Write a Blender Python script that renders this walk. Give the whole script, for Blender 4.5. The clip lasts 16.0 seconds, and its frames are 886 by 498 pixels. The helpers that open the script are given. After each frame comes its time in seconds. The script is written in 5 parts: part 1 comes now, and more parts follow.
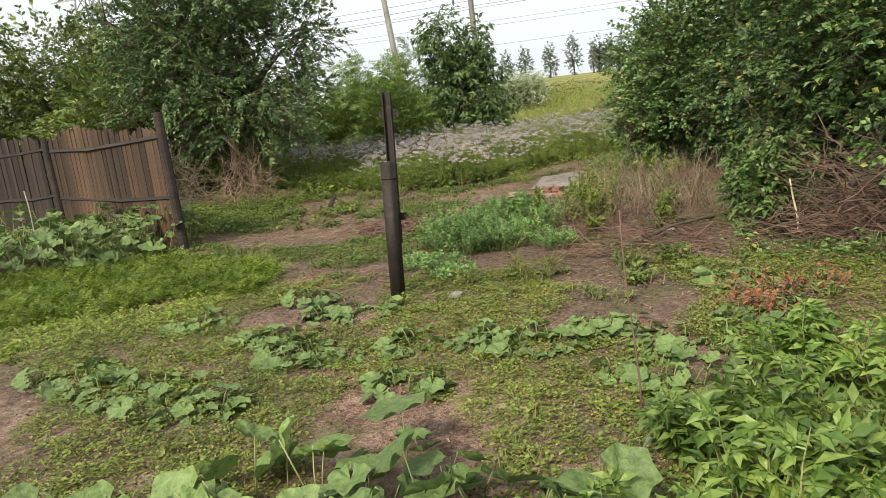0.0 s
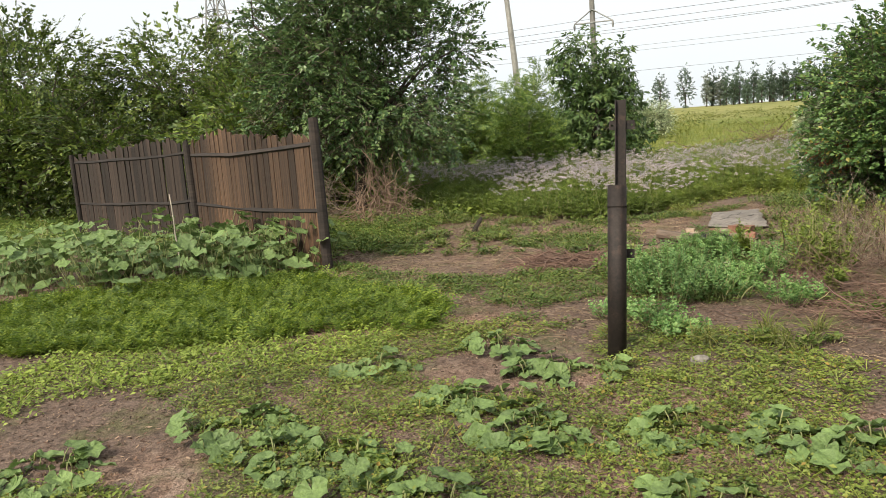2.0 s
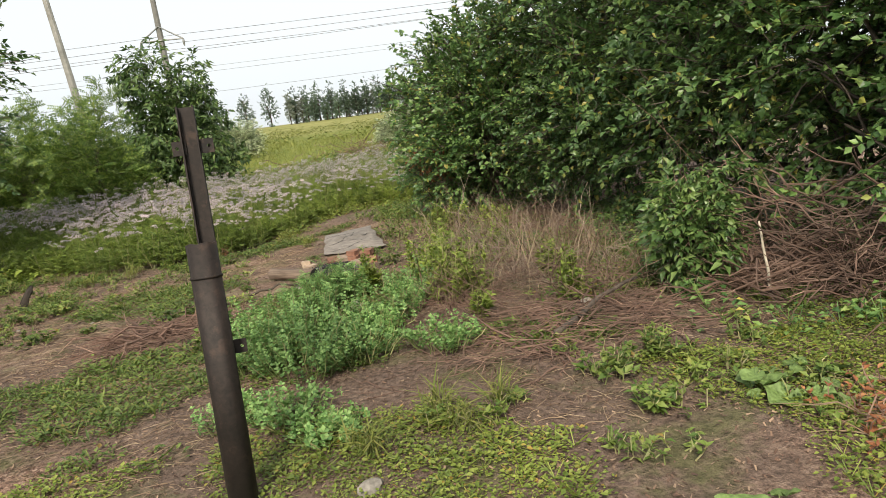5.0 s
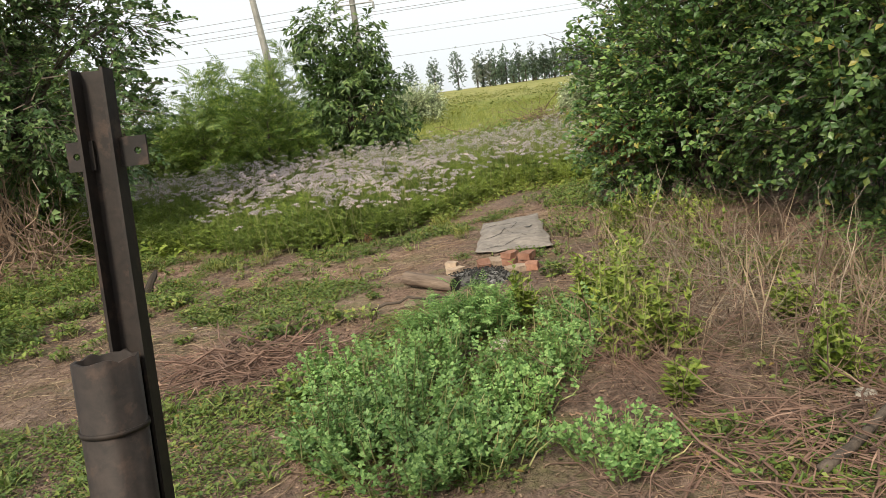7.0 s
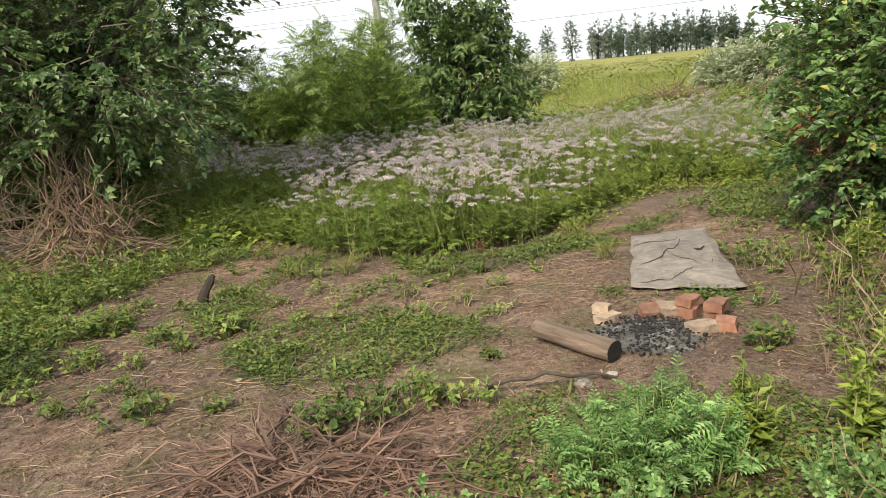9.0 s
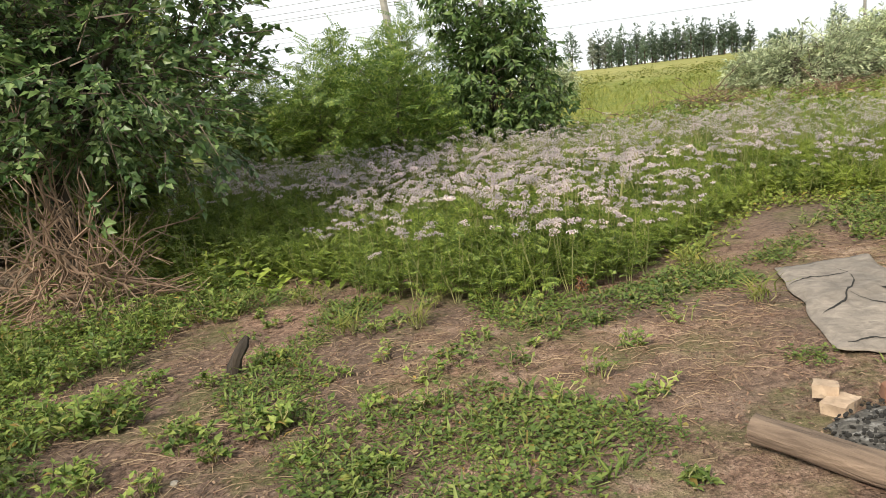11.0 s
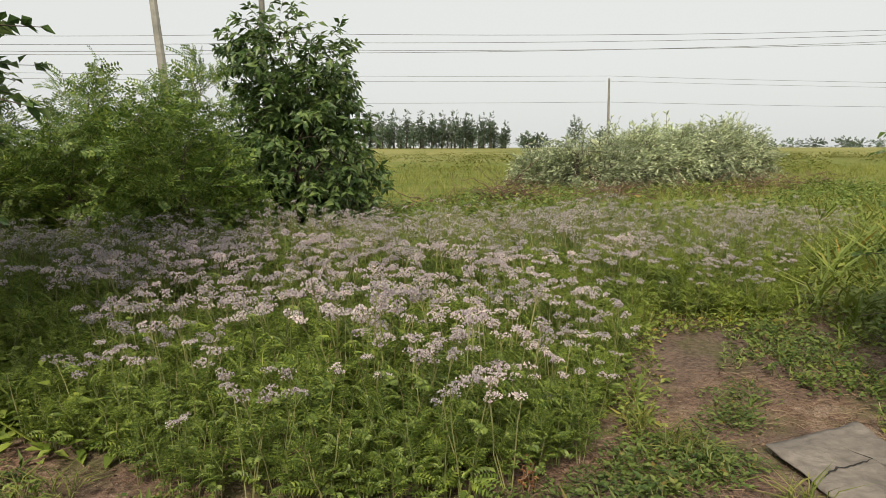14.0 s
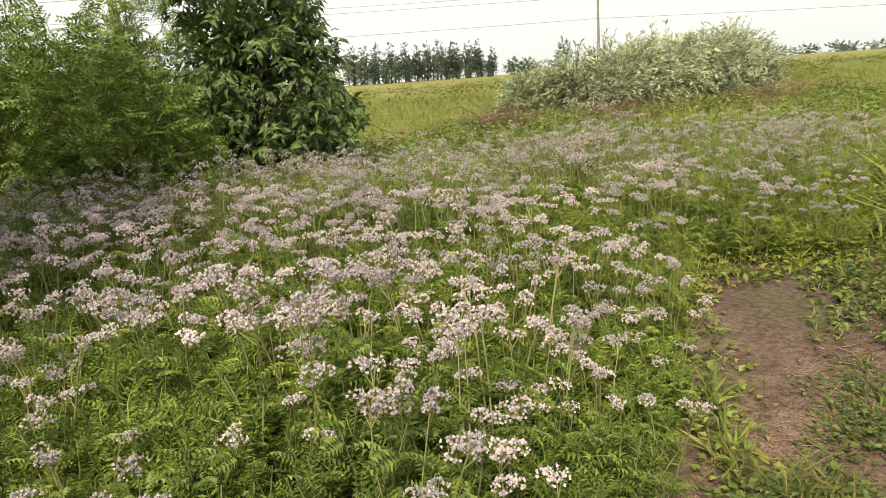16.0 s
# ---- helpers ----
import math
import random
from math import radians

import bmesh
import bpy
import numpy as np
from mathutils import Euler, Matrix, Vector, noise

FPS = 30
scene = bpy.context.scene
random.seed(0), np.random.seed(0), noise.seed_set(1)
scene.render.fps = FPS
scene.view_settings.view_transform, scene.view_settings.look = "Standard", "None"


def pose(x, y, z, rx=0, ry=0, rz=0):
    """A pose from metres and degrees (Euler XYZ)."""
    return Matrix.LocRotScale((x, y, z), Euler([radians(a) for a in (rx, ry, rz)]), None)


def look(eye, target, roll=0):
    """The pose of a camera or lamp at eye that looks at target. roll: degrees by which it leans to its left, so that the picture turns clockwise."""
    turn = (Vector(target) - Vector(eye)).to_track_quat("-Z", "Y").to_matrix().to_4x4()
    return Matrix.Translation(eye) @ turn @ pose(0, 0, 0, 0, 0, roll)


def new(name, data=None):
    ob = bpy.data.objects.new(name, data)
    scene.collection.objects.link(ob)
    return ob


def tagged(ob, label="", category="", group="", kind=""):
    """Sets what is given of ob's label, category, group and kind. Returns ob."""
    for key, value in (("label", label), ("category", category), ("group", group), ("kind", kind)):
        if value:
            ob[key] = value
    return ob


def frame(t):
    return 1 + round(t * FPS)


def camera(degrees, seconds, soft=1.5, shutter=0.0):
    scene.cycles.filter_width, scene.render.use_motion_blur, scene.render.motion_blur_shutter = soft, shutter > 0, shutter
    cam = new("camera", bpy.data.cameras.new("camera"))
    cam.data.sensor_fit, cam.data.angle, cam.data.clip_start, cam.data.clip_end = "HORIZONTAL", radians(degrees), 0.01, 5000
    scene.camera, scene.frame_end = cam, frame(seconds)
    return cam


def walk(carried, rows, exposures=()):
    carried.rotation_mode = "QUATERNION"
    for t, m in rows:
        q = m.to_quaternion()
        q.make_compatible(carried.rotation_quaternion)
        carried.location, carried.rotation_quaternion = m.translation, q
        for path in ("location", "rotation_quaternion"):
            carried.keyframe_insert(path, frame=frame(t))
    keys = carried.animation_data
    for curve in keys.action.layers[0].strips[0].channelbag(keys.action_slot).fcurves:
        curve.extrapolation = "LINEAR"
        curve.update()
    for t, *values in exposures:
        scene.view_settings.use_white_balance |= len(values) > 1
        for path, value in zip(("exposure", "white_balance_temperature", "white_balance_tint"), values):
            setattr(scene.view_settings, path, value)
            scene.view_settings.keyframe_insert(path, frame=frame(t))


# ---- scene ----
cam = camera(64.3, 16.0, soft=0.6)
PATH = [
    (0, (1.518, -5.059, 1.417), (1.093, -3.147, 1.012), -6.6),
    (0.5, (1.302, -4.923, 1.404), (0.847, -3.014, 1.021), -3.3),
    (1, (1.011, -4.744, 1.378), (0.549, -2.829, 1.036), -2.4),
    (1.5, (0.736, -4.528, 1.393), (0.233, -2.634, 0.995), -3.7),
    (2, (0.45, -4.277, 1.383), (-0.22, -2.419, 1.069), -3.8),
    (2.5, (0.195, -4.143, 1.36), (-0.171, -2.208, 1.009), -5.1),
    (3, (0.052, -3.98, 1.384), (0.179, -2.037, 0.927), -5.3),
    (3.5, (0.031, -3.701, 1.354), (0.176, -1.729, 1.053), -5.7),
    (3.7, (0.063, -3.531, 1.36), (0.276, -1.572, 1.017), -6.3),
    (5.8, (0.552, -2.117, 1.38), (0.955, -0.195, 1.002), -7.8),
    (6, (0.6, -1.959, 1.388), (0.943, -0.035, 0.964), -9.2),
    (6.5, (0.721, -1.509, 1.381), (0.677, 0.454, 1.002), -7.4),
    (7, (0.719, -1.063, 1.39), (0.6, 0.893, 0.992), -7.5),
    (7.5, (0.672, -0.672, 1.384), (0.517, 1.267, 0.915), -9.0),
    (8, (0.645, -0.131, 1.363), (0.325, 1.793, 0.922), -5.2),
    (8.5, (0.528, 0.315, 1.443), (0.209, 2.242, 1.016), -5.6),
    (9, (0.349, 0.68, 1.43), (-0.051, 2.587, 0.981), -5.3),
    (9.5, (0.178, 1.063, 1.402), (-0.508, 2.911, 1.062), -5.0),
    (10, (-0.043, 1.406, 1.38), (-0.65, 3.287, 1.074), -5.6),
    (10.2, (-0.13, 1.49, 1.375), (-0.68, 3.36, 0.95), -5.9),
    (12.3, (-1.088, 2.604, 1.421), (-1.314, 4.554, 1.04), -6.2),
    (12.5, (-1.169, 2.71, 1.428), (-1.335, 4.661, 1.021), -5.1),
    (13, (-1.311, 3.041, 1.404), (-1.19, 5.014, 1.097), -4.4),
    (13.5, (-1.359, 3.377, 1.422), (-1.095, 5.339, 1.142), -4.8),
    (14, (-1.311, 3.73, 1.428), (-1.044, 5.697, 1.178), -0.2),
    (14.5, (-1.32, 4.075, 1.405), (-1.026, 6.026, 1.081), -2.3),
    (15, (-1.271, 4.394, 1.411), (-0.971, 6.33, 1.009), -3.7),
    (15.5, (-1.111, 4.738, 1.379), (-0.796, 6.664, 0.941), -2.6),
    (16, (-1.027, 5.118, 1.328), (-0.76, 7.052, 0.895), -4.1),
]
walk(cam, [(t, look(eye, target, roll)) for t, eye, target, roll in PATH],
     exposures=[(0, 0.5, 6700, 8), (2.5, 0.5, 6700, 8), (3.5, 0.4, 6700, 8), (6, 0.52, 6700, 8), (6.5, 0.42, 6700, 8), (7, 0.5, 6800, 8), (7.5, 0.62, 6800, 8), (9, 0.65, 6800, 8), (9.5, 0.52, 6700, 8),
                (10, 0.76, 6700, 8), (12.5, 0.5, 7100, 8), (13.5, 0.42, 7100, 8), (14, 0.12, 7100, 8), (15, 0.42, 7300, 8), (16, 0.52, 7400, 8)])

# ---- light ----
SUN_EL, SUN_AZ = 42, 200          # degrees; azimuth clockwise from +y
sky_world = bpy.data.worlds.new("hazy_sky")
scene.world = sky_world
sky_world.use_nodes = True
nt = sky_world.node_tree
nt.nodes.clear()
out = nt.nodes.new("ShaderNodeOutputWorld")
bg = nt.nodes.new("ShaderNodeBackground")
sky = nt.nodes.new("ShaderNodeTexSky")
sky.sky_type = 'NISHITA'
sky.sun_disc = False
sky.sun_elevation, sky.sun_rotation = radians(SUN_EL), radians(SUN_AZ)
sky.air_density, sky.dust_density, sky.ozone_density = 1.0, 4.0, 1.0
hsv = nt.nodes.new("ShaderNodeHueSaturation")
hsv.inputs["Saturation"].default_value = 0.22
haze = nt.nodes.new("ShaderNodeMixRGB")
haze.inputs[0].default_value = 0.72
haze.inputs[2].default_value = (9.5, 10.1, 10.8, 1)
nt.links.new(sky.outputs[0], hsv.inputs["Color"])
nt.links.new(hsv.outputs[0], haze.inputs[1])
nt.links.new(haze.outputs[0], bg.inputs["Color"])
bg.inputs["Strength"].default_value = 0.088
nt.links.new(bg.outputs[0], out.inputs["Surface"])
sun_data = bpy.data.lights.new("sun", 'SUN')
sun_data.energy, sun_data.angle, sun_data.color = 3.6, radians(13), (1.0, 0.92, 0.78)
sun = new("sun", sun_data)
az, el = radians(SUN_AZ), radians(SUN_EL)
sun_dir = Vector((math.sin(az) * math.cos(el), math.cos(az) * math.cos(el), math.sin(el)))
sun.matrix_world = look(tuple(sun_dir * 60), (0, 0, 0))


# ---- materials ----
def shader(name):
    mat = bpy.data.materials.new(name)
    mat.use_nodes = True
    mat.node_tree.nodes.clear()
    return mat, mat.node_tree


def ramp(tree, src, stops):
    node = tree.nodes.new("ShaderNodeValToRGB")
    els = node.color_ramp.elements
    while len(els) < len(stops):
        els.new(0.5)
    for e, (p, c) in zip(els, stops):
        e.position, e.color = p, (*c, 1)
    tree.links.new(src, node.inputs[0])
    return node.outputs[0]


def noise_tex(tree, scale, detail=4, rough=0.6, vec=None, dist=0.0):
    node = tree.nodes.new("ShaderNodeTexNoise")
    node.inputs["Scale"].default_value = scale
    node.inputs["Detail"].default_value = detail
    node.inputs["Roughness"].default_value = rough
    node.inputs["Distortion"].default_value = dist
    if vec is not None:
        tree.links.new(vec, node.inputs["Vector"])
    return node.outputs["Fac"]


def mixc(tree, fac, a, b, mode='MIX'):
    node = tree.nodes.new("ShaderNodeMixRGB")
    node.blend_type = mode
    for socket, v in zip(node.inputs, (fac, a, b)):
        if isinstance(v, (int, float)):
            socket.default_value = v
        elif isinstance(v, tuple):
            socket.default_value = (*v, 1)
        else:
            tree.links.new(v, socket)
    return node.outputs[0]


def math_node(tree, op, a, b=0.0):
    node = tree.nodes.new("ShaderNodeMath")
    node.operation = op
    for socket, v in zip(node.inputs, (a, b)):
        if isinstance(v, (int, float)):
            socket.default_value = v
        else:
            tree.links.new(v, socket)
    return node.outputs[0]


def position(tree):
    return tree.nodes.new("ShaderNodeNewGeometry").outputs["Position"]


def finish(mat, colour, rough=0.8, bump=None, strength=0.3, dist=0.01, metal=0.0, spec=0.5, through_light=0.0):
    tree = mat.node_tree
    b = tree.nodes.new("ShaderNodeBsdfPrincipled")
    if isinstance(colour, tuple):
        b.inputs["Base Color"].default_value = (*colour, 1)
    else:
        tree.links.new(colour, b.inputs["Base Color"])
    if isinstance(rough, (int, float)):
        b.inputs["Roughness"].default_value = rough
    else:
        tree.links.new(rough, b.inputs["Roughness"])
    b.inputs["Metallic"].default_value = metal
    b.inputs["Specular IOR Level"].default_value = spec
    if bump is not None:
        n = tree.nodes.new("ShaderNodeBump")
        n.inputs["Strength"].default_value = strength
        n.inputs["Distance"].default_value = dist
        tree.links.new(bump, n.inputs["Height"])
        tree.links.new(n.outputs[0], b.inputs["Normal"])
    o = tree.nodes.new("ShaderNodeOutputMaterial")
    if through_light:
        tr = tree.nodes.new("ShaderNodeBsdfTranslucent")
        tree.links.new(colour, tr.inputs["Color"])
        mx = tree.nodes.new("ShaderNodeMixShader")
        mx.inputs[0].default_value = through_light
        tree.links.new(b.outputs[0], mx.inputs[1])
        tree.links.new(tr.outputs[0], mx.inputs[2])
        tree.links.new(mx.outputs[0], o.inputs[0])
    else:
        tree.links.new(b.outputs[0], o.inputs[0])
    return mat


def leaf_material(name, dark, mid, light, old=None, rough=0.5, through_light=0.3, patch_scale=1.3, relief=0):
    """Leaves: every leaf its own tone, and a slow drift of tone over the plant."""
    mat, tree = shader(name)
    isl = tree.nodes.new("ShaderNodeNewGeometry").outputs["Random Per Island"]
    stops = [(0.0, dark), (0.5, mid), (0.93, light)]
    if old:
        stops += [(0.985, old)]
    c = ramp(tree, isl, stops)
    n = noise_tex(tree, patch_scale, 3, vec=position(tree))
    c = mixc(tree, 1.0, c, ramp(tree, n, [(0.25, (0.62, 0.66, 0.62)), (0.75, (1.3, 1.25, 1.15))]), 'MULTIPLY')
    rnd = tree.nodes.new("ShaderNodeObjectInfo").outputs["Random"]
    c = mixc(tree, 1.0, c, ramp(tree, rnd, [(0, (0.78, 0.78, 0.78)), (1, (1.22, 1.2, 1.18))]), 'MULTIPLY')
    puckers = None
    if relief:
        fine = noise_tex(tree, relief, 3, 0.6, tree.nodes.new("ShaderNodeTexCoord").outputs["Object"])
        puckers = fine
        c = mixc(tree, 1.0, c, ramp(tree, fine, [(0.35, (0.72, 0.74, 0.7)), (0.65, (1.22, 1.2, 1.2))]), 'MULTIPLY')
    return finish(mat, c, rough, puckers, 0.9, 0.012, spec=0.5, through_light=through_light)


def plain_material(name, a, b, scale, rough=0.8, strength=0.4, dist=0.01, metal=0.0, stretch=(1, 1, 1), c=None, vary=0.33):
    """Two tones mixed by noise at two scales, with a fine relief."""
    mat, tree = shader(name)
    coords = tree.nodes.new("ShaderNodeTexCoord").outputs["Object"]
    mp = tree.nodes.new("ShaderNodeMapping")
    mp.inputs["Scale"].default_value = stretch
    tree.links.new(coords, mp.inputs["Vector"])
    fine = noise_tex(tree, scale, 6, 0.65, mp.outputs[0], 0.4)
    wide = noise_tex(tree, scale * 0.13, 3, 0.5, mp.outputs[0])
    col = ramp(tree, fine, [(0.3, a), (0.7, b)])
    col = mixc(tree, 1.0, col, ramp(tree, wide, [(0.3, (0.7, 0.7, 0.7)), (0.7, (1.25, 1.22, 1.18))]), 'MULTIPLY')
    isl = tree.nodes.new("ShaderNodeNewGeometry").outputs["Random Per Island"]
    rnd = tree.nodes.new("ShaderNodeObjectInfo").outputs["Random"]
    col = mixc(tree, 1.0, col, ramp(tree, isl, [(0, (0.82, 0.82, 0.82)), (1, (1.15, 1.15, 1.15))]), 'MULTIPLY')
    col = mixc(tree, 1.0, col, ramp(tree, rnd, [(0, (0.95 - vary, 0.94 - vary, 0.93 - vary)), (1, (0.95 + vary, 0.93 + vary, 0.89 + vary))]), 'MULTIPLY')
    if c:
        spots = ramp(tree, noise_tex(tree, scale * 0.4, 5, 0.7, mp.outputs[0]), [(0.56, (0, 0, 0)), (0.66, (1, 1, 1))])
        col = mixc(tree, spots, col, c)
    return finish(mat, col, rough, fine, strength, dist, metal)


def ground_material():
    mat, tree = shader("soil_and_field")
    pos = position(tree)
    big = noise_tex(tree, 0.55, 4, 0.6, pos)
    mid = noise_tex(tree, 3.2, 6, 0.65, pos, 0.5)
    fine = noise_tex(tree, 26, 6, 0.7, pos)
    grit = noise_tex(tree, 110, 3, 0.7, pos)
    soil = ramp(tree, mid, [(0.32, (0.075, 0.05, 0.038)), (0.5, (0.24, 0.158, 0.116)), (0.66, (0.39, 0.29, 0.225))])
    litter = ramp(tree, fine, [(0.4, (0.09, 0.053, 0.04)), (0.52, (0.31, 0.185, 0.136)), (0.64, (0.47, 0.34, 0.26))])
    soil = mixc(tree, ramp(tree, big, [(0.42, (0, 0, 0)), (0.6, (0.75, 0.75, 0.75))]), soil, litter)
    soil = mixc(tree, 1.0, soil, ramp(tree, grit, [(0.36, (0.45, 0.45, 0.45)), (0.64, (1.5, 1.5, 1.5))]), 'MULTIPLY')
    # Slow noise picks broad patches of a darker soil colour.
    dark_soil = ramp(tree, noise_tex(tree, 0.38, 5, 0.62, pos, 0.6), [(0.46, (0.85, 0.85, 0.85)), (0.58, (0, 0, 0))])
    soil = mixc(tree, dark_soil, soil, ramp(tree, fine, [(0.34, (0.06, 0.044, 0.036)), (0.66, (0.22, 0.155, 0.122))]))
    moss = ramp(tree, noise_tex(tree, 1.7, 6, 0.7, pos), [(0.5, (0, 0, 0)), (0.62, (0.6, 0.6, 0.6))])
    soil = mixc(tree, moss, soil, ramp(tree, fine, [(0.3, (0.06, 0.075, 0.025)), (0.7, (0.15, 0.16, 0.06))]))
    sep = tree.nodes.new("ShaderNodeSeparateXYZ")
    tree.links.new(pos, sep.inputs[0])
    yy = math_node(tree, 'ADD', sep.outputs["Y"], math_node(tree, 'MULTIPLY', math_node(tree, 'SUBTRACT', big, 0.5), 14))
    grass = ramp(tree, noise_tex(tree, 0.9, 6, 0.7, pos), [(0.3, (0.065, 0.09, 0.02)), (0.5, (0.14, 0.165, 0.034)), (0.66, (0.23, 0.22, 0.065))])
    wheat = ramp(tree, noise_tex(tree, 0.05, 5, 0.6, pos), [(0.35, (0.15, 0.165, 0.045)), (0.65, (0.27, 0.25, 0.09))])
    side = math_node(tree, 'MAXIMUM', math_node(tree, 'MULTIPLY', math_node(tree, 'SUBTRACT', yy, 15.5), 0.4),
                     math_node(tree, 'MULTIPLY', math_node(tree, 'SUBTRACT', math_node(tree, 'ABSOLUTE', sep.outputs["X"]), 12), 0.4))
    f1 = math_node(tree, 'MINIMUM', math_node(tree, 'MAXIMUM', side, 0), 1)
    f2 = math_node(tree, 'MINIMUM', math_node(tree, 'MAXIMUM', math_node(tree, 'MULTIPLY', math_node(tree, 'SUBTRACT', yy, 62), 0.1), 0), 1)
    col = mixc(tree, f1, soil, grass)
    col = mixc(tree, f2, col, wheat)
    cracks = tree.nodes.new("ShaderNodeTexVoronoi")
    cracks.feature = 'DISTANCE_TO_EDGE'
    cracks.inputs["Scale"].default_value = 4.0
    tree.links.new(mixc(tree, 0.16, pos, tree.nodes.new("ShaderNodeTexNoise").outputs["Color"]), cracks.inputs["Vector"])
    crk = ramp(tree, cracks.outputs["Distance"], [(0.0, (0, 0, 0)), (0.018, (1, 1, 1))])
    crk = mixc(tree, ramp(tree, big, [(0.45, (1, 1, 1)), (0.55, (0, 0, 0))]), (1, 1, 1), crk)
    col = mixc(tree, 1.0, col, mixc(tree, 0.3, (1, 1, 1), crk), 'MULTIPLY')
    h = math_node(tree, 'ADD', math_node(tree, 'MULTIPLY', mid, 1.4), math_node(tree, 'ADD', math_node(tree, 'MULTIPLY', fine, 0.7), math_node(tree, 'MULTIPLY', grit, 0.35)))
    return finish(mat, col, 0.95, h, 0.9, 0.036, spec=0.15)


SOIL = ground_material()
PHACELIA_GREEN = leaf_material("phacelia_leaf", (0.065, 0.115, 0.02), (0.145, 0.215, 0.038), (0.27, 0.34, 0.07), rough=0.6, patch_scale=0.8)
PHACELIA_STEM = leaf_material("phacelia_stem", (0.16, 0.2, 0.07), (0.26, 0.29, 0.12), (0.36, 0.33, 0.18), rough=0.6)
PHACELIA_FLOWER = leaf_material("phacelia_flower", (0.4, 0.33, 0.44), (0.58, 0.51, 0.59), (0.76, 0.71, 0.73), (0.34, 0.25, 0.19), rough=0.8, patch_scale=1.7)
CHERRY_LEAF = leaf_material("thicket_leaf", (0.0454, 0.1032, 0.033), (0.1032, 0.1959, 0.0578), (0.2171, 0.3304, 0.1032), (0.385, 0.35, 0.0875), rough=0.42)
PLUM_LEAF = leaf_material("plum_leaf", (0.0403, 0.0862, 0.0299), (0.0862, 0.1552, 0.0517), (0.184, 0.2587, 0.1035), rough=0.42)
WALNUT_LEAF = leaf_material("walnut_leaf", (0.0495, 0.1023, 0.0297), (0.1073, 0.1903, 0.0528), (0.2145, 0.3047, 0.099), rough=0.42)
LOCUST_LEAF = leaf_material("locust_leaf", (0.055, 0.115, 0.02), (0.12, 0.2, 0.034), (0.25, 0.33, 0.07), rough=0.5)
GREENS_LEAF = leaf_material("garden_greens_leaf", (0.065, 0.13, 0.024), (0.13, 0.215, 0.04), (0.235, 0.32, 0.075), rough=0.5)
BACK_LEAF = leaf_material("grove_leaf", (0.0475, 0.084, 0.015), (0.102, 0.16, 0.0275), (0.204, 0.26, 0.0499), rough=0.5)
SILVER_LEAF = leaf_material("oleaster_leaf", (0.204, 0.258, 0.1625), (0.408, 0.48, 0.3125), (0.624, 0.672, 0.4875), rough=0.6)
# Distance haze is put into this leaf colour: paler and bluer than near trees.
HAZY_FAR_LEAF = leaf_material("hazy_far_leaf", (0.0523, 0.0972, 0.0702), (0.1046, 0.1575, 0.1053), (0.1794, 0.2323, 0.158), rough=0.6, patch_scale=0.2)
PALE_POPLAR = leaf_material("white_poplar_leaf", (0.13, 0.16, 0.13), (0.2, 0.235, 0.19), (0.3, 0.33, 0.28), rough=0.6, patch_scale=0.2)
GOURD_LEAF = leaf_material("cucumber_leaf", (0.06, 0.115, 0.034), (0.112, 0.187, 0.057), (0.182, 0.262, 0.09), rough=0.6, through_light=0.22, relief=42)
CARROT_LEAF = leaf_material("carrot_leaf", (0.058, 0.11, 0.012), (0.125, 0.19, 0.02), (0.215, 0.28, 0.035), rough=0.6)
WEED_LEAF = leaf_material("weed_leaf", (0.0663, 0.125, 0.0215), (0.146, 0.216, 0.0438), (0.251, 0.309, 0.078), (0.265, 0.184, 0.0488), rough=0.6)
CREEP_LEAF = leaf_material("purslane_leaf", (0.0914, 0.139, 0.0218), (0.17, 0.223, 0.039), (0.268, 0.308, 0.0702), (0.292, 0.206, 0.0468), rough=0.55)
ALFALFA_LEAF = leaf_material("alfalfa_leaf", (0.078, 0.174, 0.048), (0.156, 0.282, 0.084), (0.264, 0.408, 0.144), rough=0.6)
YELLOW_WEED = leaf_material("yellow_green_leaf", (0.11, 0.17, 0.024), (0.2, 0.27, 0.042), (0.31, 0.375, 0.08), rough=0.6)
RUST_LEAF = leaf_material("rusty_leaf", (0.17, 0.06, 0.028), (0.3, 0.12, 0.055), (0.42, 0.21, 0.1), rough=0.7)
GRASS_BLADE = leaf_material("field_grass", (0.095, 0.13, 0.022), (0.175, 0.205, 0.04), (0.27, 0.265, 0.08), rough=0.7, patch_scale=0.25)
STRAW = leaf_material("dry_straw", (0.1, 0.066, 0.046), (0.19, 0.128, 0.09), (0.33, 0.25, 0.175), rough=0.85, through_light=0.1)
LITTER_FLAKE = leaf_material("litter_flake", (0.05, 0.029, 0.022), (0.14, 0.083, 0.062), (0.27, 0.19, 0.14), rough=0.9, through_light=0.05)
GREY_VINE = leaf_material("grey_vine", (0.09, 0.066, 0.054), (0.21, 0.165, 0.135), (0.37, 0.3, 0.25), rough=0.85, through_light=0.02)
DRY_STEM = leaf_material("dry_stem", (0.042, 0.024, 0.019), (0.125, 0.072, 0.058), (0.27, 0.175, 0.14), rough=0.85, through_light=0.02)
VINE = leaf_material("brown_vine", (0.1, 0.062, 0.048), (0.22, 0.145, 0.11), (0.36, 0.27, 0.215), rough=0.85, through_light=0.02)
BARK = plain_material("bark", (0.055, 0.042, 0.034), (0.15, 0.118, 0.095), 22, 0.9, 0.8, 0.02, stretch=(1, 1, 0.25))
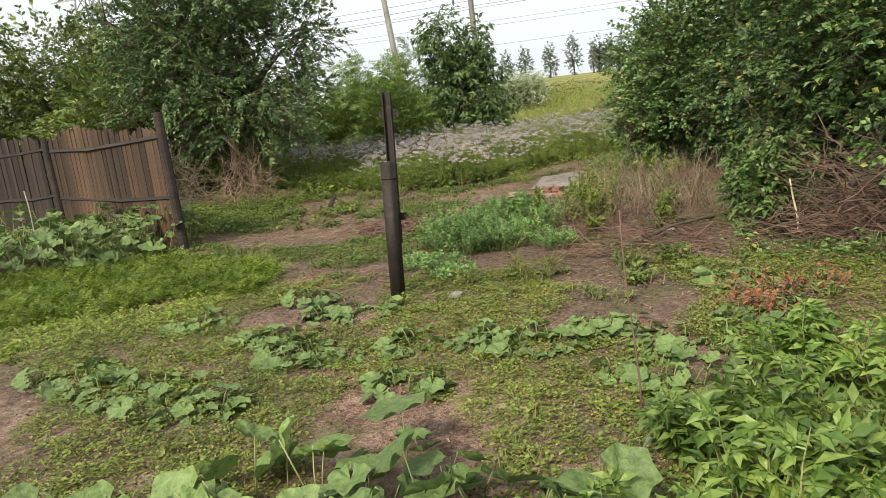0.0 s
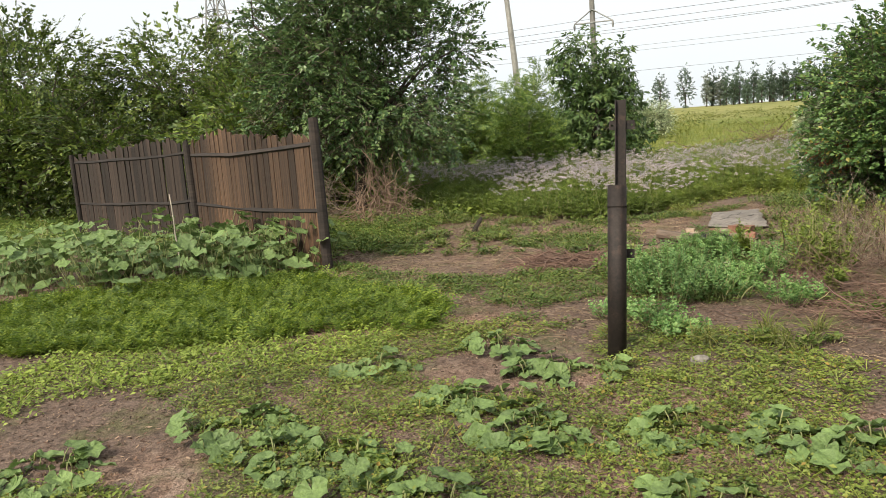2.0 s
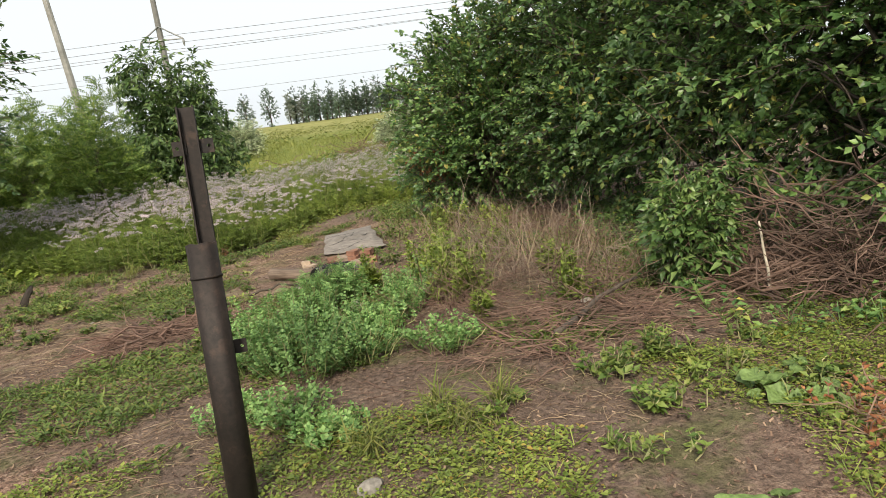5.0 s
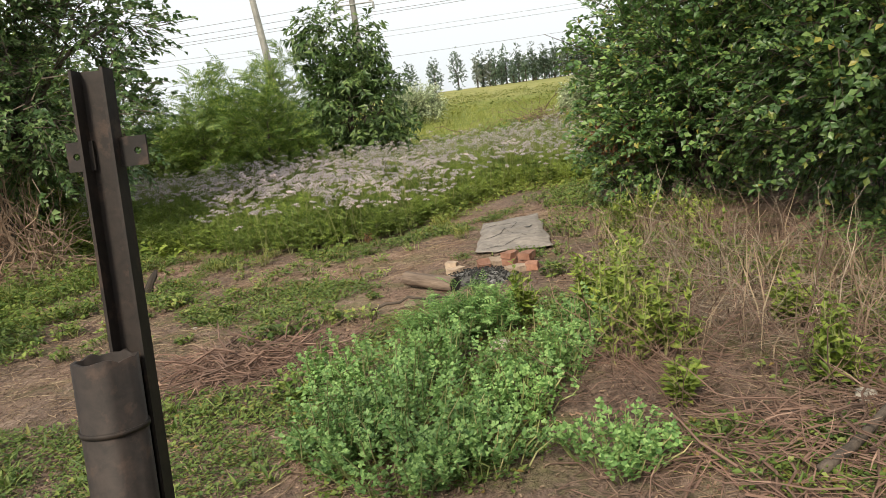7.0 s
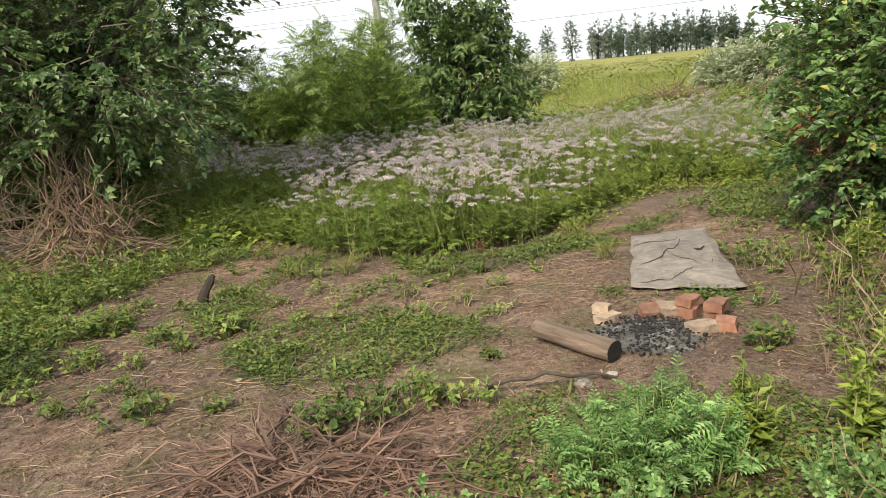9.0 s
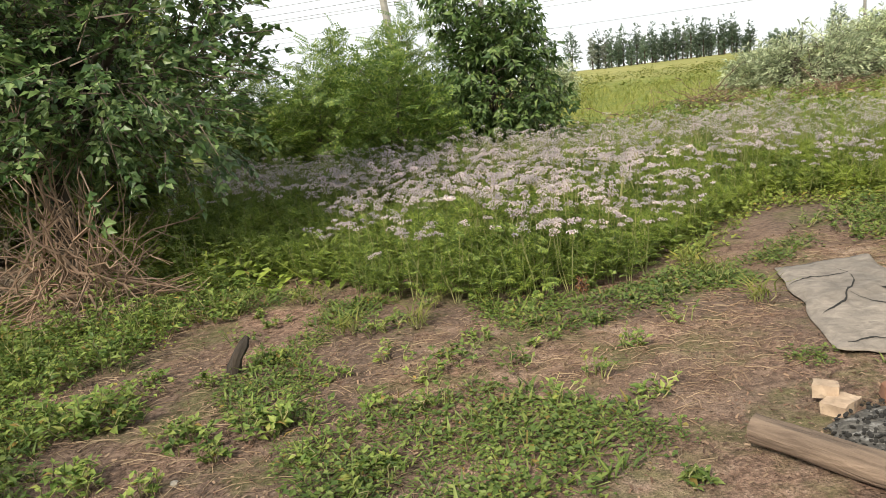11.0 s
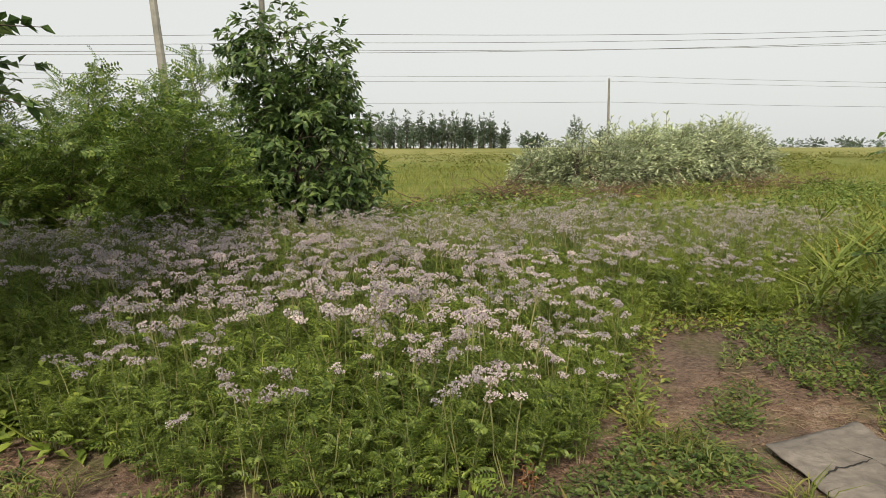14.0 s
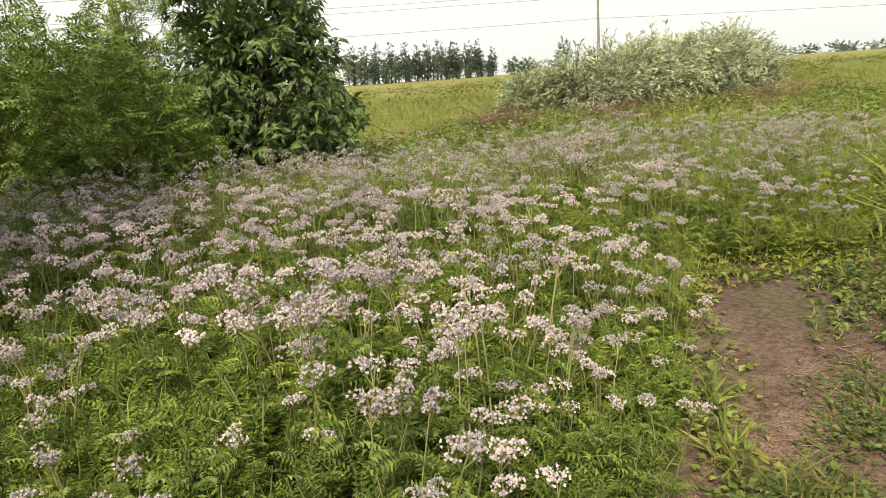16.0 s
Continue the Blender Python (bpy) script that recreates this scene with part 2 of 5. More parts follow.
PLANK_WOOD = plain_material("weathered_plank", (0.015, 0.009, 0.006), (0.17, 0.094, 0.052), 34, 0.85, 0.9, 0.008, stretch=(1, 1, 0.035), c=(0.03, 0.019, 0.014), vary=0.55)
DARK_PLANK = plain_material("dark_brown_plank", (0.012, 0.0085, 0.007), (0.075, 0.049, 0.037), 34, 0.88, 0.9, 0.008, stretch=(1, 1, 0.035), c=(0.018, 0.013, 0.011), vary=0.5)
RAIL_WOOD = plain_material("dark_rail_wood", (0.01, 0.0075, 0.0065), (0.038, 0.027, 0.022), 30, 0.85, 0.5, 0.006, stretch=(0.1, 0.1, 1))
RUST_STEEL = plain_material("brown_rusted_steel", (0.012, 0.009, 0.008), (0.03, 0.0215, 0.0185), 34, 0.7, 0.25, 0.003, metal=0.35, c=(0.05, 0.031, 0.023))
CONCRETE = plain_material("pole_concrete", (0.15, 0.148, 0.145), (0.24, 0.236, 0.23), 6, 0.9, 0.3, 0.01)
STEEL = plain_material("grey_steel", (0.14, 0.145, 0.15), (0.24, 0.245, 0.25), 6, 0.6, 0.1, 0.01, metal=0.3)
FELT = plain_material("roofing_felt", (0.115, 0.102, 0.094), (0.235, 0.21, 0.192), 12, 0.9, 0.8, 0.02, c=(0.16, 0.138, 0.122))
LOG_WOOD = plain_material("log_wood", (0.1, 0.07, 0.053), (0.34, 0.255, 0.2), 30, 0.92, 1.0, 0.02, stretch=(0.12, 1, 1))
CHAR = plain_material("charcoal", (0.008, 0.008, 0.008), (0.03, 0.029, 0.028), 40, 0.9, 0.6, 0.01)
ASH = plain_material("ash", (0.018, 0.017, 0.017), (0.13, 0.125, 0.12), 30, 0.95, 0.9, 0.03, c=(0.3, 0.29, 0.28))
BRICK_RED = plain_material("fired_brick", (0.21, 0.095, 0.062), (0.37, 0.2, 0.14), 18, 0.92, 0.5, 0.006, c=(0.14, 0.09, 0.075))
BRICK_PALE = plain_material("pale_brick", (0.25, 0.185, 0.14), (0.42, 0.33, 0.255), 18, 0.92, 0.5, 0.006, c=(0.2, 0.15, 0.12))
STONE = plain_material("pale_stone", (0.2, 0.18, 0.155), (0.38, 0.35, 0.31), 30, 0.9, 0.4, 0.006)
BLACK_STUMP = plain_material("burnt_stump_wood", (0.012, 0.01, 0.009), (0.045, 0.035, 0.028), 26, 0.92, 0.8, 0.012, stretch=(1, 1, 0.2))
WHITE_STICK = plain_material("peeled_stick", (0.3, 0.26, 0.21), (0.46, 0.42, 0.35), 30, 0.8, 0.3, 0.004)
WIRE = plain_material("cable", (0.10, 0.105, 0.11), (0.13, 0.135, 0.14), 4, 0.6, 0.0, 0.001)


# ---- mesh tools ----
rng = np.random.default_rng(7)


class Buf:
    """Collects triangles; templates are stamped many times into it."""

    def __init__(self):
        self.v, self.f, self.m, self.n = [], [], [], 0

    def add(self, V, F, mat=0):
        V, F = np.asarray(V, float), np.asarray(F, int)
        self.v.append(V)
        self.f.append(F + self.n)
        self.m.append(np.full(len(F), mat) if np.isscalar(mat) else np.asarray(mat))
        self.n += len(V)

    def stamp(self, T, R, L):
        V, F, M = T
        k, n = len(L), len(V)
        if not k:
            return
        P = np.einsum('kij,nj->kni', R, V) + np.asarray(L)[:, None, :]
        self.v.append(P.reshape(-1, 3))
        self.f.append((F[None] + (np.arange(k) * n)[:, None, None]).reshape(-1, 3) + self.n)
        self.m.append(np.tile(M, k))
        self.n += k * n

    def template(self):
        return np.concatenate(self.v), np.concatenate(self.f), np.concatenate(self.m)

    def mesh(self, name, mats, smooth=False):
        V, F, M = self.template()
        me = bpy.data.meshes.new(name)
        me.vertices.add(len(V))
        me.vertices.foreach_set("co", V.astype(np.float32).ravel())
        me.loops.add(len(F) * 3)
        me.loops.foreach_set("vertex_index", F.astype(np.int32).ravel())
        me.polygons.add(len(F))
        me.polygons.foreach_set("loop_start", np.arange(0, len(F) * 3, 3, dtype=np.int32))
        me.polygons.foreach_set("material_index", M.astype(np.int32))
        me.polygons.foreach_set("use_smooth", np.full(len(F), smooth))
        for mt in mats:
            me.materials.append(mt)
        me.update(calc_edges=True)
        me.validate()
        return me


def part(name, source, mats, parent=None, label="", smooth=False):
    """One mesh object, of a Buf or a bmesh, under a thing or a part."""
    mats = mats if isinstance(mats, (list, tuple)) else [mats]
    if isinstance(source, Buf):
        me = source.mesh(name, mats, smooth)
    else:
        me = bpy.data.meshes.new(name)
        source.to_mesh(me)
        source.free()
        for mt in mats:
            me.materials.append(mt)
        if smooth:
            me.polygons.foreach_set("use_smooth", np.full(len(me.polygons), True))
    ob = new(name, me)
    if parent is not None:
        ob.parent = parent
    if label:
        tagged(ob, label)
    return ob


def thing(name, label, category, at=(0, 0, 0), group="", kind=""):
    ob = tagged(new(name), label, category, group, kind)
    ob.matrix_basis = Matrix.Translation(at)
    return ob


def turns(k, yaw=None, pitch=None, roll=None, scale=None):
    """k matrices: roll about the x axis, pitch lifting +x towards +z, yaw about z, then scale."""
    z = np.zeros(k)
    yaw = rng.uniform(0, 2 * np.pi, k) if yaw is None else z + yaw
    pitch, roll = z + (0 if pitch is None else pitch), z + (0 if roll is None else roll)
    scale = z + (1 if scale is None else scale)
    cy, sy, cp, sp, cr, sr = np.cos(yaw), np.sin(yaw), np.cos(pitch), np.sin(pitch), np.cos(roll), np.sin(roll)
    one = np.ones(k)
    Rz = np.stack([np.stack([cy, -sy, z], -1), np.stack([sy, cy, z], -1), np.stack([z, z, one], -1)], -2)
    Ry = np.stack([np.stack([cp, z, -sp], -1), np.stack([z, one, z], -1), np.stack([sp, z, cp], -1)], -2)
    Rx = np.stack([np.stack([one, z, z], -1), np.stack([z, cr, -sr], -1), np.stack([z, sr, cr], -1)], -2)
    return (Rz @ Ry @ Rx) * scale[:, None, None]


def tube(pts, radii, sides=5):
    pts = np.asarray(pts, float)
    radii = np.broadcast_to(np.asarray(radii, float), len(pts))
    V, F = [], []
    for i, p in enumerate(pts):
        d = pts[min(i + 1, len(pts) - 1)] - pts[max(i - 1, 0)]
        d = d / (np.linalg.norm(d) + 1e-9)
        a = np.cross(d, (0.31, 0.92, 0.24))
        a /= np.linalg.norm(a) + 1e-9
        b = np.cross(d, a)
        for s in range(sides):
            w = 2 * np.pi * s / sides
            V.append(p + radii[i] * (np.cos(w) * a + np.sin(w) * b))
    for i in range(len(pts) - 1):
        for s in range(sides):
            q, r = i * sides + s, i * sides + (s + 1) % sides
            F += [(q, r, q + sides), (r, r + sides, q + sides)]
    last = (len(pts) - 1) * sides
    for s in range(1, sides - 1):
        F += [(0, s + 1, s), (last, last + s, last + s + 1)]
    return np.array(V), np.array(F)


def bent(a, b, sag=0.0, n=4, wob=0.0):
    """Points from a to b, bowed by sag in z and shaken by wob."""
    a, b = np.asarray(a, float), np.asarray(b, float)
    s = np.linspace(0, 1, n)[:, None]
    p = a + (b - a) * s
    p[:, 2] += 4 * sag * (s * (1 - s))[:, 0]
    if wob:
        p[1:-1] += rng.normal(0, wob, (n - 2, 3))
    return p


def blade(length, width, fold=0.15, droop=0.1, widest=0.42):
    """A leaf along +x, folded at its rib and drooping at its tip."""
    V = [(0, 0, 0), (length * widest, width / 2, fold * width), (length * widest, -width / 2, fold * width), (length * widest, 0, 0),
         (length, 0, -droop * length)]
    F = [(0, 3, 1), (0, 2, 3), (3, 4, 1), (3, 2, 4)]
    return np.array(V, float), np.array(F), np.zeros(4, int)


def flat_leaf(length, width):
    """A leaf of two triangles, for crowns far off."""
    return np.array([(0, 0, 0), (length * 0.45, width / 2, 0.1 * width), (length, 0, -0.12 * length), (length * 0.45, -width / 2, 0.1 * width)]), np.array([(0, 2, 1), (0, 3, 2)]), np.zeros(2, int)


def lobed(radius, lobes=5, depth=0.28, cup=0.12):
    """A broad lobed leaf with a waved rim and sunken veins, from the origin along +x."""
    V, F = [(radius * 0.35, 0, -cup * radius * 0.9)], []
    k = lobes * 6
    phase = rng.uniform(0, 6)
    for ring in (0.5, 1.0):
        for i in range(k + 1):
            w = -2.85 + 5.7 * i / k
            lobe = 1 - abs(math.sin(w * lobes * math.pi / 5.7))
            r = radius * ring * (1 - 0.62 * depth * (1 - lobe) * ring) * (0.8 + 0.24 * math.cos(w))
            z = cup * radius * (ring ** 2 * 0.9 - 0.9) * 0.8 + radius * (0.07 * (1 - lobe) * ring + 0.05 * math.sin(w * 5 + phase) * ring ** 2) - 0.22 * cup * radius * ring ** 2 * (1 + math.cos(w)) * 1.6
            V.append((radius * 0.35 + r * math.cos(w) * 0.78, r * math.sin(w) * 0.82, z))
    for i in range(1, k + 1):
        a2, b2 = i, i + k + 1
        F += [(0, a2, a2 + 1), (a2, b2, b2 + 1), (a2, b2 + 1, a2 + 1)]
    return np.array(V, float), np.array(F), np.zeros(len(F), int)


def fern(length, pairs, leaflet, width, lift=0.4, mat=0, taper=True):
    """A feathery leaf along +x: a rib with pairs of leaflets."""
    b = Buf()
    half = lift * length * 0.275
    b.add([(0, 0.0022, 0), (0, -0.0022, 0), (length * 0.5, 0.0018, half), (length * 0.5, -0.0018, half), (length, 0, lift * length * 0.1)],
          [(0, 1, 2), (1, 3, 2), (2, 3, 4)], mat)
    for i in range(pairs):
        s = 0.22 + 0.78 * i / max(pairs - 1, 1)
        px, pz = length * s, lift * length * (s - s * s * 0.9)
        l = leaflet * (math.sin(math.pi * (0.18 + 0.78 * s)) if taper else 1)
        for side in (1, -1):
            dx, dy = 0.45 * l, side * l
            b.add([(px, 0, pz), (px + dx * 0.5 - width * 0.5, dy * 0.5, pz + 0.008), (px + dx, dy, pz - 0.1 * l), (px + dx * 0.5 + width * 0.5, dy * 0.5, pz + 0.002)],
                  [(0, 2, 1), (0, 3, 2)], mat)
    return b.template()


def spray(leaf, count, length, leaf_scale=(0.7, 1.1), twig_mat=1, spread=0.9):
    """A twig along +x with leaves on both sides."""
    b = Buf()
    tip = (length, rng.uniform(-.1, .1) * length, -rng.uniform(0.02, 0.22) * length)
    pts = bent((0, 0, 0), tip, 0.05 * length, 4)
    V, F = tube(pts[[0, 3]], [0.005, 0.0015], 3)
    b.add(V, F, twig_mat)
    s = np.sort(rng.uniform(0.12, 1.0, count))
    side = np.where(np.arange(count) % 2, 1.0, -1.0)
    yaw = side * rng.uniform(0.35, 1.3, count) * spread
    L = np.stack([np.interp(s, np.linspace(0, 1, 4), pts[:, j]) for j in range(3)], -1)
    b.stamp(leaf, turns(count, yaw, rng.uniform(-0.6, 0.35, count), rng.uniform(-0.7, 0.7, count), rng.uniform(*leaf_scale, count)), L)
    return b.template()


def gz(x, y):
    """The height of the ground."""
    x, y = np.broadcast_arrays(np.asarray(x, float), np.asarray(y, float))
    rise = np.clip(y - 8, 0, 262)
    flat = np.array([noise.fractal(Vector((p * 0.9, q * 0.9, 0)), 0.8, 2.0, 3) if abs(p) < 22 and abs(q) < 32 else 0.0 for p, q in zip(x.ravel(), y.ravel())])
    return 0.0235 * rise * rise / (rise + 3.0) + 0.02 * flat.reshape(x.shape) - 0.01


def box_mesh(bm, size, m):
    made = bmesh.ops.create_cube(bm, size=1.0, matrix=m @ Matrix.Diagonal((*size, 1)))
    return made["verts"]


# ---- ground ----
def axis(near, step, far):
    g = [0.0]
    while g[-1] < far:
        g.append(g[-1] + (step if g[-1] < near else step + (g[-1] - near) * 0.14))
    return g


gx = np.array(axis(8, 0.11, 2600))
gx = np.concatenate([-gx[:0:-1], gx])
gy = np.array(axis(9, 0.11, 2600))
gy = np.concatenate([-gy[:0:-1], gy]) + 3
GX, GY = np.meshgrid(gx, gy)
GZ = gz(GX, GY)
nx, ny = len(gx), len(gy)
gb = Buf()
ids = np.arange(nx * ny).reshape(ny, nx)
a, b, c, d = ids[:-1, :-1].ravel(), ids[:-1, 1:].ravel(), ids[1:, 1:].ravel(), ids[1:, :-1].ravel()
gb.add(np.stack([GX.ravel(), GY.ravel(), GZ.ravel()], -1), np.concatenate([np.stack([a, b, c], -1), np.stack([a, c, d], -1)]))
tagged(part("ground", gb, SOIL, smooth=True), "dry brown garden soil running into green and yellow fields", "ground", kind="structure")


# ---- gate post ----
post = thing("gate_post", "leaning rusted steel gate post of pipe and channel", "post")
LEAN = Vector((0.014, 0.118, 1.0)).normalized()
lean_m = Vector((0, 0, 1)).rotation_difference(LEAN).to_matrix().to_4x4()


def pipe_part(name, z0, z1, r, wall, parent, mat, at=(0, 0), sides=28, rough_rim=0.0, label=""):
    bm = bmesh.new()
    rings = []
    for rr, zz in ((r, z0), (r, z1), (r - wall, z1), (r - wall, z0)):
        ring = []
        for s in range(sides):
            w = 2 * math.pi * s / sides
            jag = rough_rim * (noise.noise(Vector((math.cos(w) * 2, math.sin(w) * 2, 3))) if zz == z1 else 0)
            ring.append(bm.verts.new(lean_m @ Vector((at[0] + rr * math.cos(w), at[1] + rr * math.sin(w), zz + jag))))
        rings.append(ring)
    for k in range(4):
        p, q = rings[k], rings[(k + 1) % 4]
        for s in range(sides):
            f = bm.faces.new((p[s], p[(s + 1) % sides], q[(s + 1) % sides], q[s]))
            f.smooth = k in (0, 2)
    return part(name, bm, mat, parent, label)


pipe_part("pipe", -0.12, 1.03, 0.057, 0.006, post, RUST_STEEL, rough_rim=0.012)
pipe_part("weld_seam", 0.898, 0.907, 0.0603, 0.006, post, RUST_STEEL)


def channel_part():
    """A U-shaped steel channel, open towards the pipe."""
    prof = [(-0.0325, -0.035), (-0.0265, -0.035), (-0.0265, -0.003), (0.0265, -0.003), (0.0265, -0.035), (0.0325, -0.035), (0.0325, 0.003), (-0.0325, 0.003)]
    bm = bmesh.new()
    lo, hi = ([bm.verts.new(lean_m @ Vector((px + 0.014, py + 0.088, z))) for px, py in prof] for z in (0.405, 1.555))
    for k in range(8):
        bm.faces.new((lo[k], lo[(k + 1) % 8], hi[(k + 1) % 8], hi[k]))
    for ring in (lo, hi):
        for quad in ((0, 1, 2, 7), (2, 3, 6, 7), (3, 4, 5, 6)):
            bm.faces.new([ring[q] for q in quad])
    bmesh.ops.recalc_face_normals(bm, faces=bm.faces[:])
    part("channel", bm, RUST_STEEL, post)


channel_part()


def bracket_part(z, side, dx):
    bm = bmesh.new()
    w, h, t, cx = 0.052, 0.055, 0.005, dx
    ring_o = [Vector((cx + sx * w / 2, 0, z + sz * h / 2)) for sx, sz in ((-1, -1), (1, -1), (1, 1), (-1, 1))]
    hole = [Vector((cx + side * 0.008 + 0.007 * math.cos(k * math.pi / 4 + math.pi * 1.25), 0, z + 0.007 * math.sin(k * math.pi / 4 + math.pi * 1.25))) for k in range(8)]
    for depth in (0, t):
        o = [bm.verts.new(lean_m @ (p + Vector((0, 0.075 + depth, 0)))) for p in ring_o]
        i = [bm.verts.new(lean_m @ (p + Vector((0, 0.075 + depth, 0)))) for p in hole]
        for k in range(4):
            bm.faces.new((o[k], o[(k + 1) % 4], i[(2 * k + 2) % 8], i[2 * k + 1], i[2 * k]))
        if depth == 0:
            o0, i0 = o, i
    for k in range(4):
        bm.faces.new((o0[k], o0[(k + 1) % 4], o[(k + 1) % 4], o[k]))
    for k in range(8):
        bm.faces.new((i0[k], i[k], i[(k + 1) % 8], i0[(k + 1) % 8]))
    bmesh.ops.recalc_face_normals(bm, faces=bm.faces[:])
    part("bracket", bm, RUST_STEEL, post, "flat steel lug with a bolt hole")


bracket_part(1.40, 1, 0.072)
bracket_part(1.40, -1, -0.03)
bracket_part(0.61, 1, 0.072)


# ---- plank fence ----
fence = thing("plank_fence", "old weathered brown plank fence with leaning posts and sagging rails", "fence")
FENCE = [(-3.4, 2.58), (-6.8, 4.7), (-10.2, 5.7)]
fence_planks = []


def fence_post(x, y, h, r, lx, ly):
    b = Buf()
    V, F = tube([(x, y, -0.15), (x + lx * 0.5, y + ly * 0.5, h * 0.5), (x + lx, y + ly, h)], [r, r * 0.97, r * 0.92], 10)
    b.add(V, F)
    part("fence_post", b, RAIL_WOOD, fence)


for (x, y), (h, r, lx, ly) in zip(FENCE, ((1.68, 0.06, -0.03, 0.02), (1.52, 0.06, -0.05, 0.02), (1.5, 0.045, 0, 0))):
    fence_post(x, y, h, r, lx, ly)
for (x0, y0), (x1, y1) in zip(FENCE, FENCE[1:]):
    span = math.hypot(x1 - x0, y1 - y0)
    ux, uy = (x1 - x0) / span, (y1 - y0) / span
    ox, oy = -uy * 0.05, ux * 0.05
    ang = math.atan2(uy, ux)
    for z in (0.66, 1.4):
        b = Buf()
        p = bent((x0 + 0.03 * uy, y0 - 0.03 * ux, z), (x1 + 0.03 * uy, y1 - 0.03 * ux, z - 0.05), -0.03, 6, 0.01)
        V, F = tube(p, 0.032, 4)
        b.add(V, F)
        part("rail", b, RAIL_WOOD, fence)
    s, k = 0.06, 0
    while s < span - 0.05:
        w = 0.09 + 0.07 * random.random()
        top = 1.55 + 0.08 * math.sin(s * 1.5 + x0 + 0.8) + random.uniform(-0.055, 0.05)
        fence_planks.append((x0 + ux * (s + w / 2) - ox * 0.6, y0 + uy * (s + w / 2) - oy * 0.6, w, top, ang, random.uniform(-0.02, 0.02)))
        s += w + random.uniform(-0.004, 0.016)
for x, y, w, top, ang, tilt in fence_planks:
    bm = bmesh.new()
    bot, t = 0.03 + 0.04 * random.random(), 0.02
    skew = random.uniform(-0.045, 0.045)
    prof = [(-w / 2, bot), (w / 2, bot), (w / 2 - 0.004, top + skew), (0.1 * w, top + 0.012), (-w / 2 + 0.004, top - skew)]
    front = [bm.verts.new((px, -t / 2, pz)) for px, pz in prof]
    back = [bm.verts.new((px, t / 2, pz)) for px, pz in prof]
    bm.faces.new(front)
    bm.faces.new(back[::-1])
    for k in range(5):
        bm.faces.new((front[k], back[k], back[(k + 1) % 5], front[(k + 1) % 5]))
    bmesh.ops.recalc_face_normals(bm, faces=bm.faces[:])
    # Planks of the far panel take the darker brown.
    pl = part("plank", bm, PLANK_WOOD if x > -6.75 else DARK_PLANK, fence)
    pl.matrix_basis = Matrix.Translation((x, y, 0)) @ Matrix.Rotation(ang, 4, 'Z') @ Matrix.Rotation(tilt, 4, 'Y')


# ---- trees and shrubs ----
def crown_points(blobs, n, inner=0.45, gap=-0.12, freq=0.9):
    """Places for sprays inside a union of ellipsoids, most of them near the outside, with holes."""
    pts, outs = [], []
    vol = np.array([b[3] * b[4] * b[5] for b in blobs])
    pick = rng.choice(len(blobs), n * 4, p=vol / vol.sum())
    shift = rng.uniform(0, 90, 3)
    for i in pick:
        cx, cy, cz, rx, ry, rz = blobs[i]
        d = rng.normal(size=3)
        d /= np.linalg.norm(d)
        p = np.array((cx, cy, cz)) + d * (rx, ry, rz) * rng.uniform(inner ** 2, 1.08) ** 0.5
        if p[2] < 0.1 or noise.noise(Vector(p * freq + shift)) < gap:
            continue
        pts.append(p)
        outs.append(d)
        if len(pts) == n:
            break
    return np.array(pts), np.array(outs)


def plant(name, label, category, x, y, blobs, sprays, n, mats, trunk=((0, 0, 0), 0.08, 1.0), limbs=14, inner=0.45, gap=-0.12,
          size=(0.8, 1.25), hang=0.0, group="", freq=0.9, limb_r=0.35):
    """A woody plant: a tapered stem with limbs, and a crown of leafy twigs."""
    ob = thing(name, label, category, (x, y, float(gz(x, y))), group)
    (bx, by, bz), r, fork = trunk
    b = Buf()
    top = np.array(blobs[0][:3])
    fork_p = np.array((bx + 0.3 * (top[0] - bx), by + 0.3 * (top[1] - by), fork))
    V, F = tube(bent((bx, by, -0.15), fork_p, 0, 4, r * 0.3), [r * 1.35, r, r * 0.9, r * 0.8], 9)
    b.add(V, F)
    ends, _ = crown_points(blobs, limbs, 0.3, -2)
    for e in ends:
        start = fork_p + rng.normal(0, 0.04, 3) * (1, 1, 2)
        rr = r * limb_r * rng.uniform(0.7, 1.3)
        pts = bent(start, start + (e - start) * 0.95, 0.12 * np.linalg.norm(e - start) * rng.uniform(0.2, 1), 5, 0.05)
        V, F = tube(pts, np.linspace(rr * 1.4, rr * 0.25, 5), 6)
        b.add(V, F)
        for _ in range(2):
            q = pts[rng.integers(2, 5)]
            V, F = tube(bent(q, q + rng.normal(0, 0.35, 3), 0.05, 3), [rr * 0.4, rr * 0.25, rr * 0.1], 4)
            b.add(V, F)
    part("trunk", b, mats[1], ob, smooth=True)
    P, D = crown_points(blobs, n, inner, gap, freq)
    kind = rng.integers(0, len(sprays), len(P))
    yaw = np.arctan2(D[:, 1], D[:, 0]) + rng.normal(0, 0.7, len(P))
    pitch = np.arcsin(np.clip(D[:, 2], -1, 1)) * 0.6 + rng.normal(0.1, 0.45, len(P)) - hang
    R = turns(len(P), yaw, pitch, rng.normal(0, 0.5, len(P)), rng.uniform(*size, len(P)))
    c = Buf()
    for k, T in enumerate(sprays):
        c.stamp(T, R[kind == k], P[kind == k])
    part("crown", c, mats, ob)
    return ob


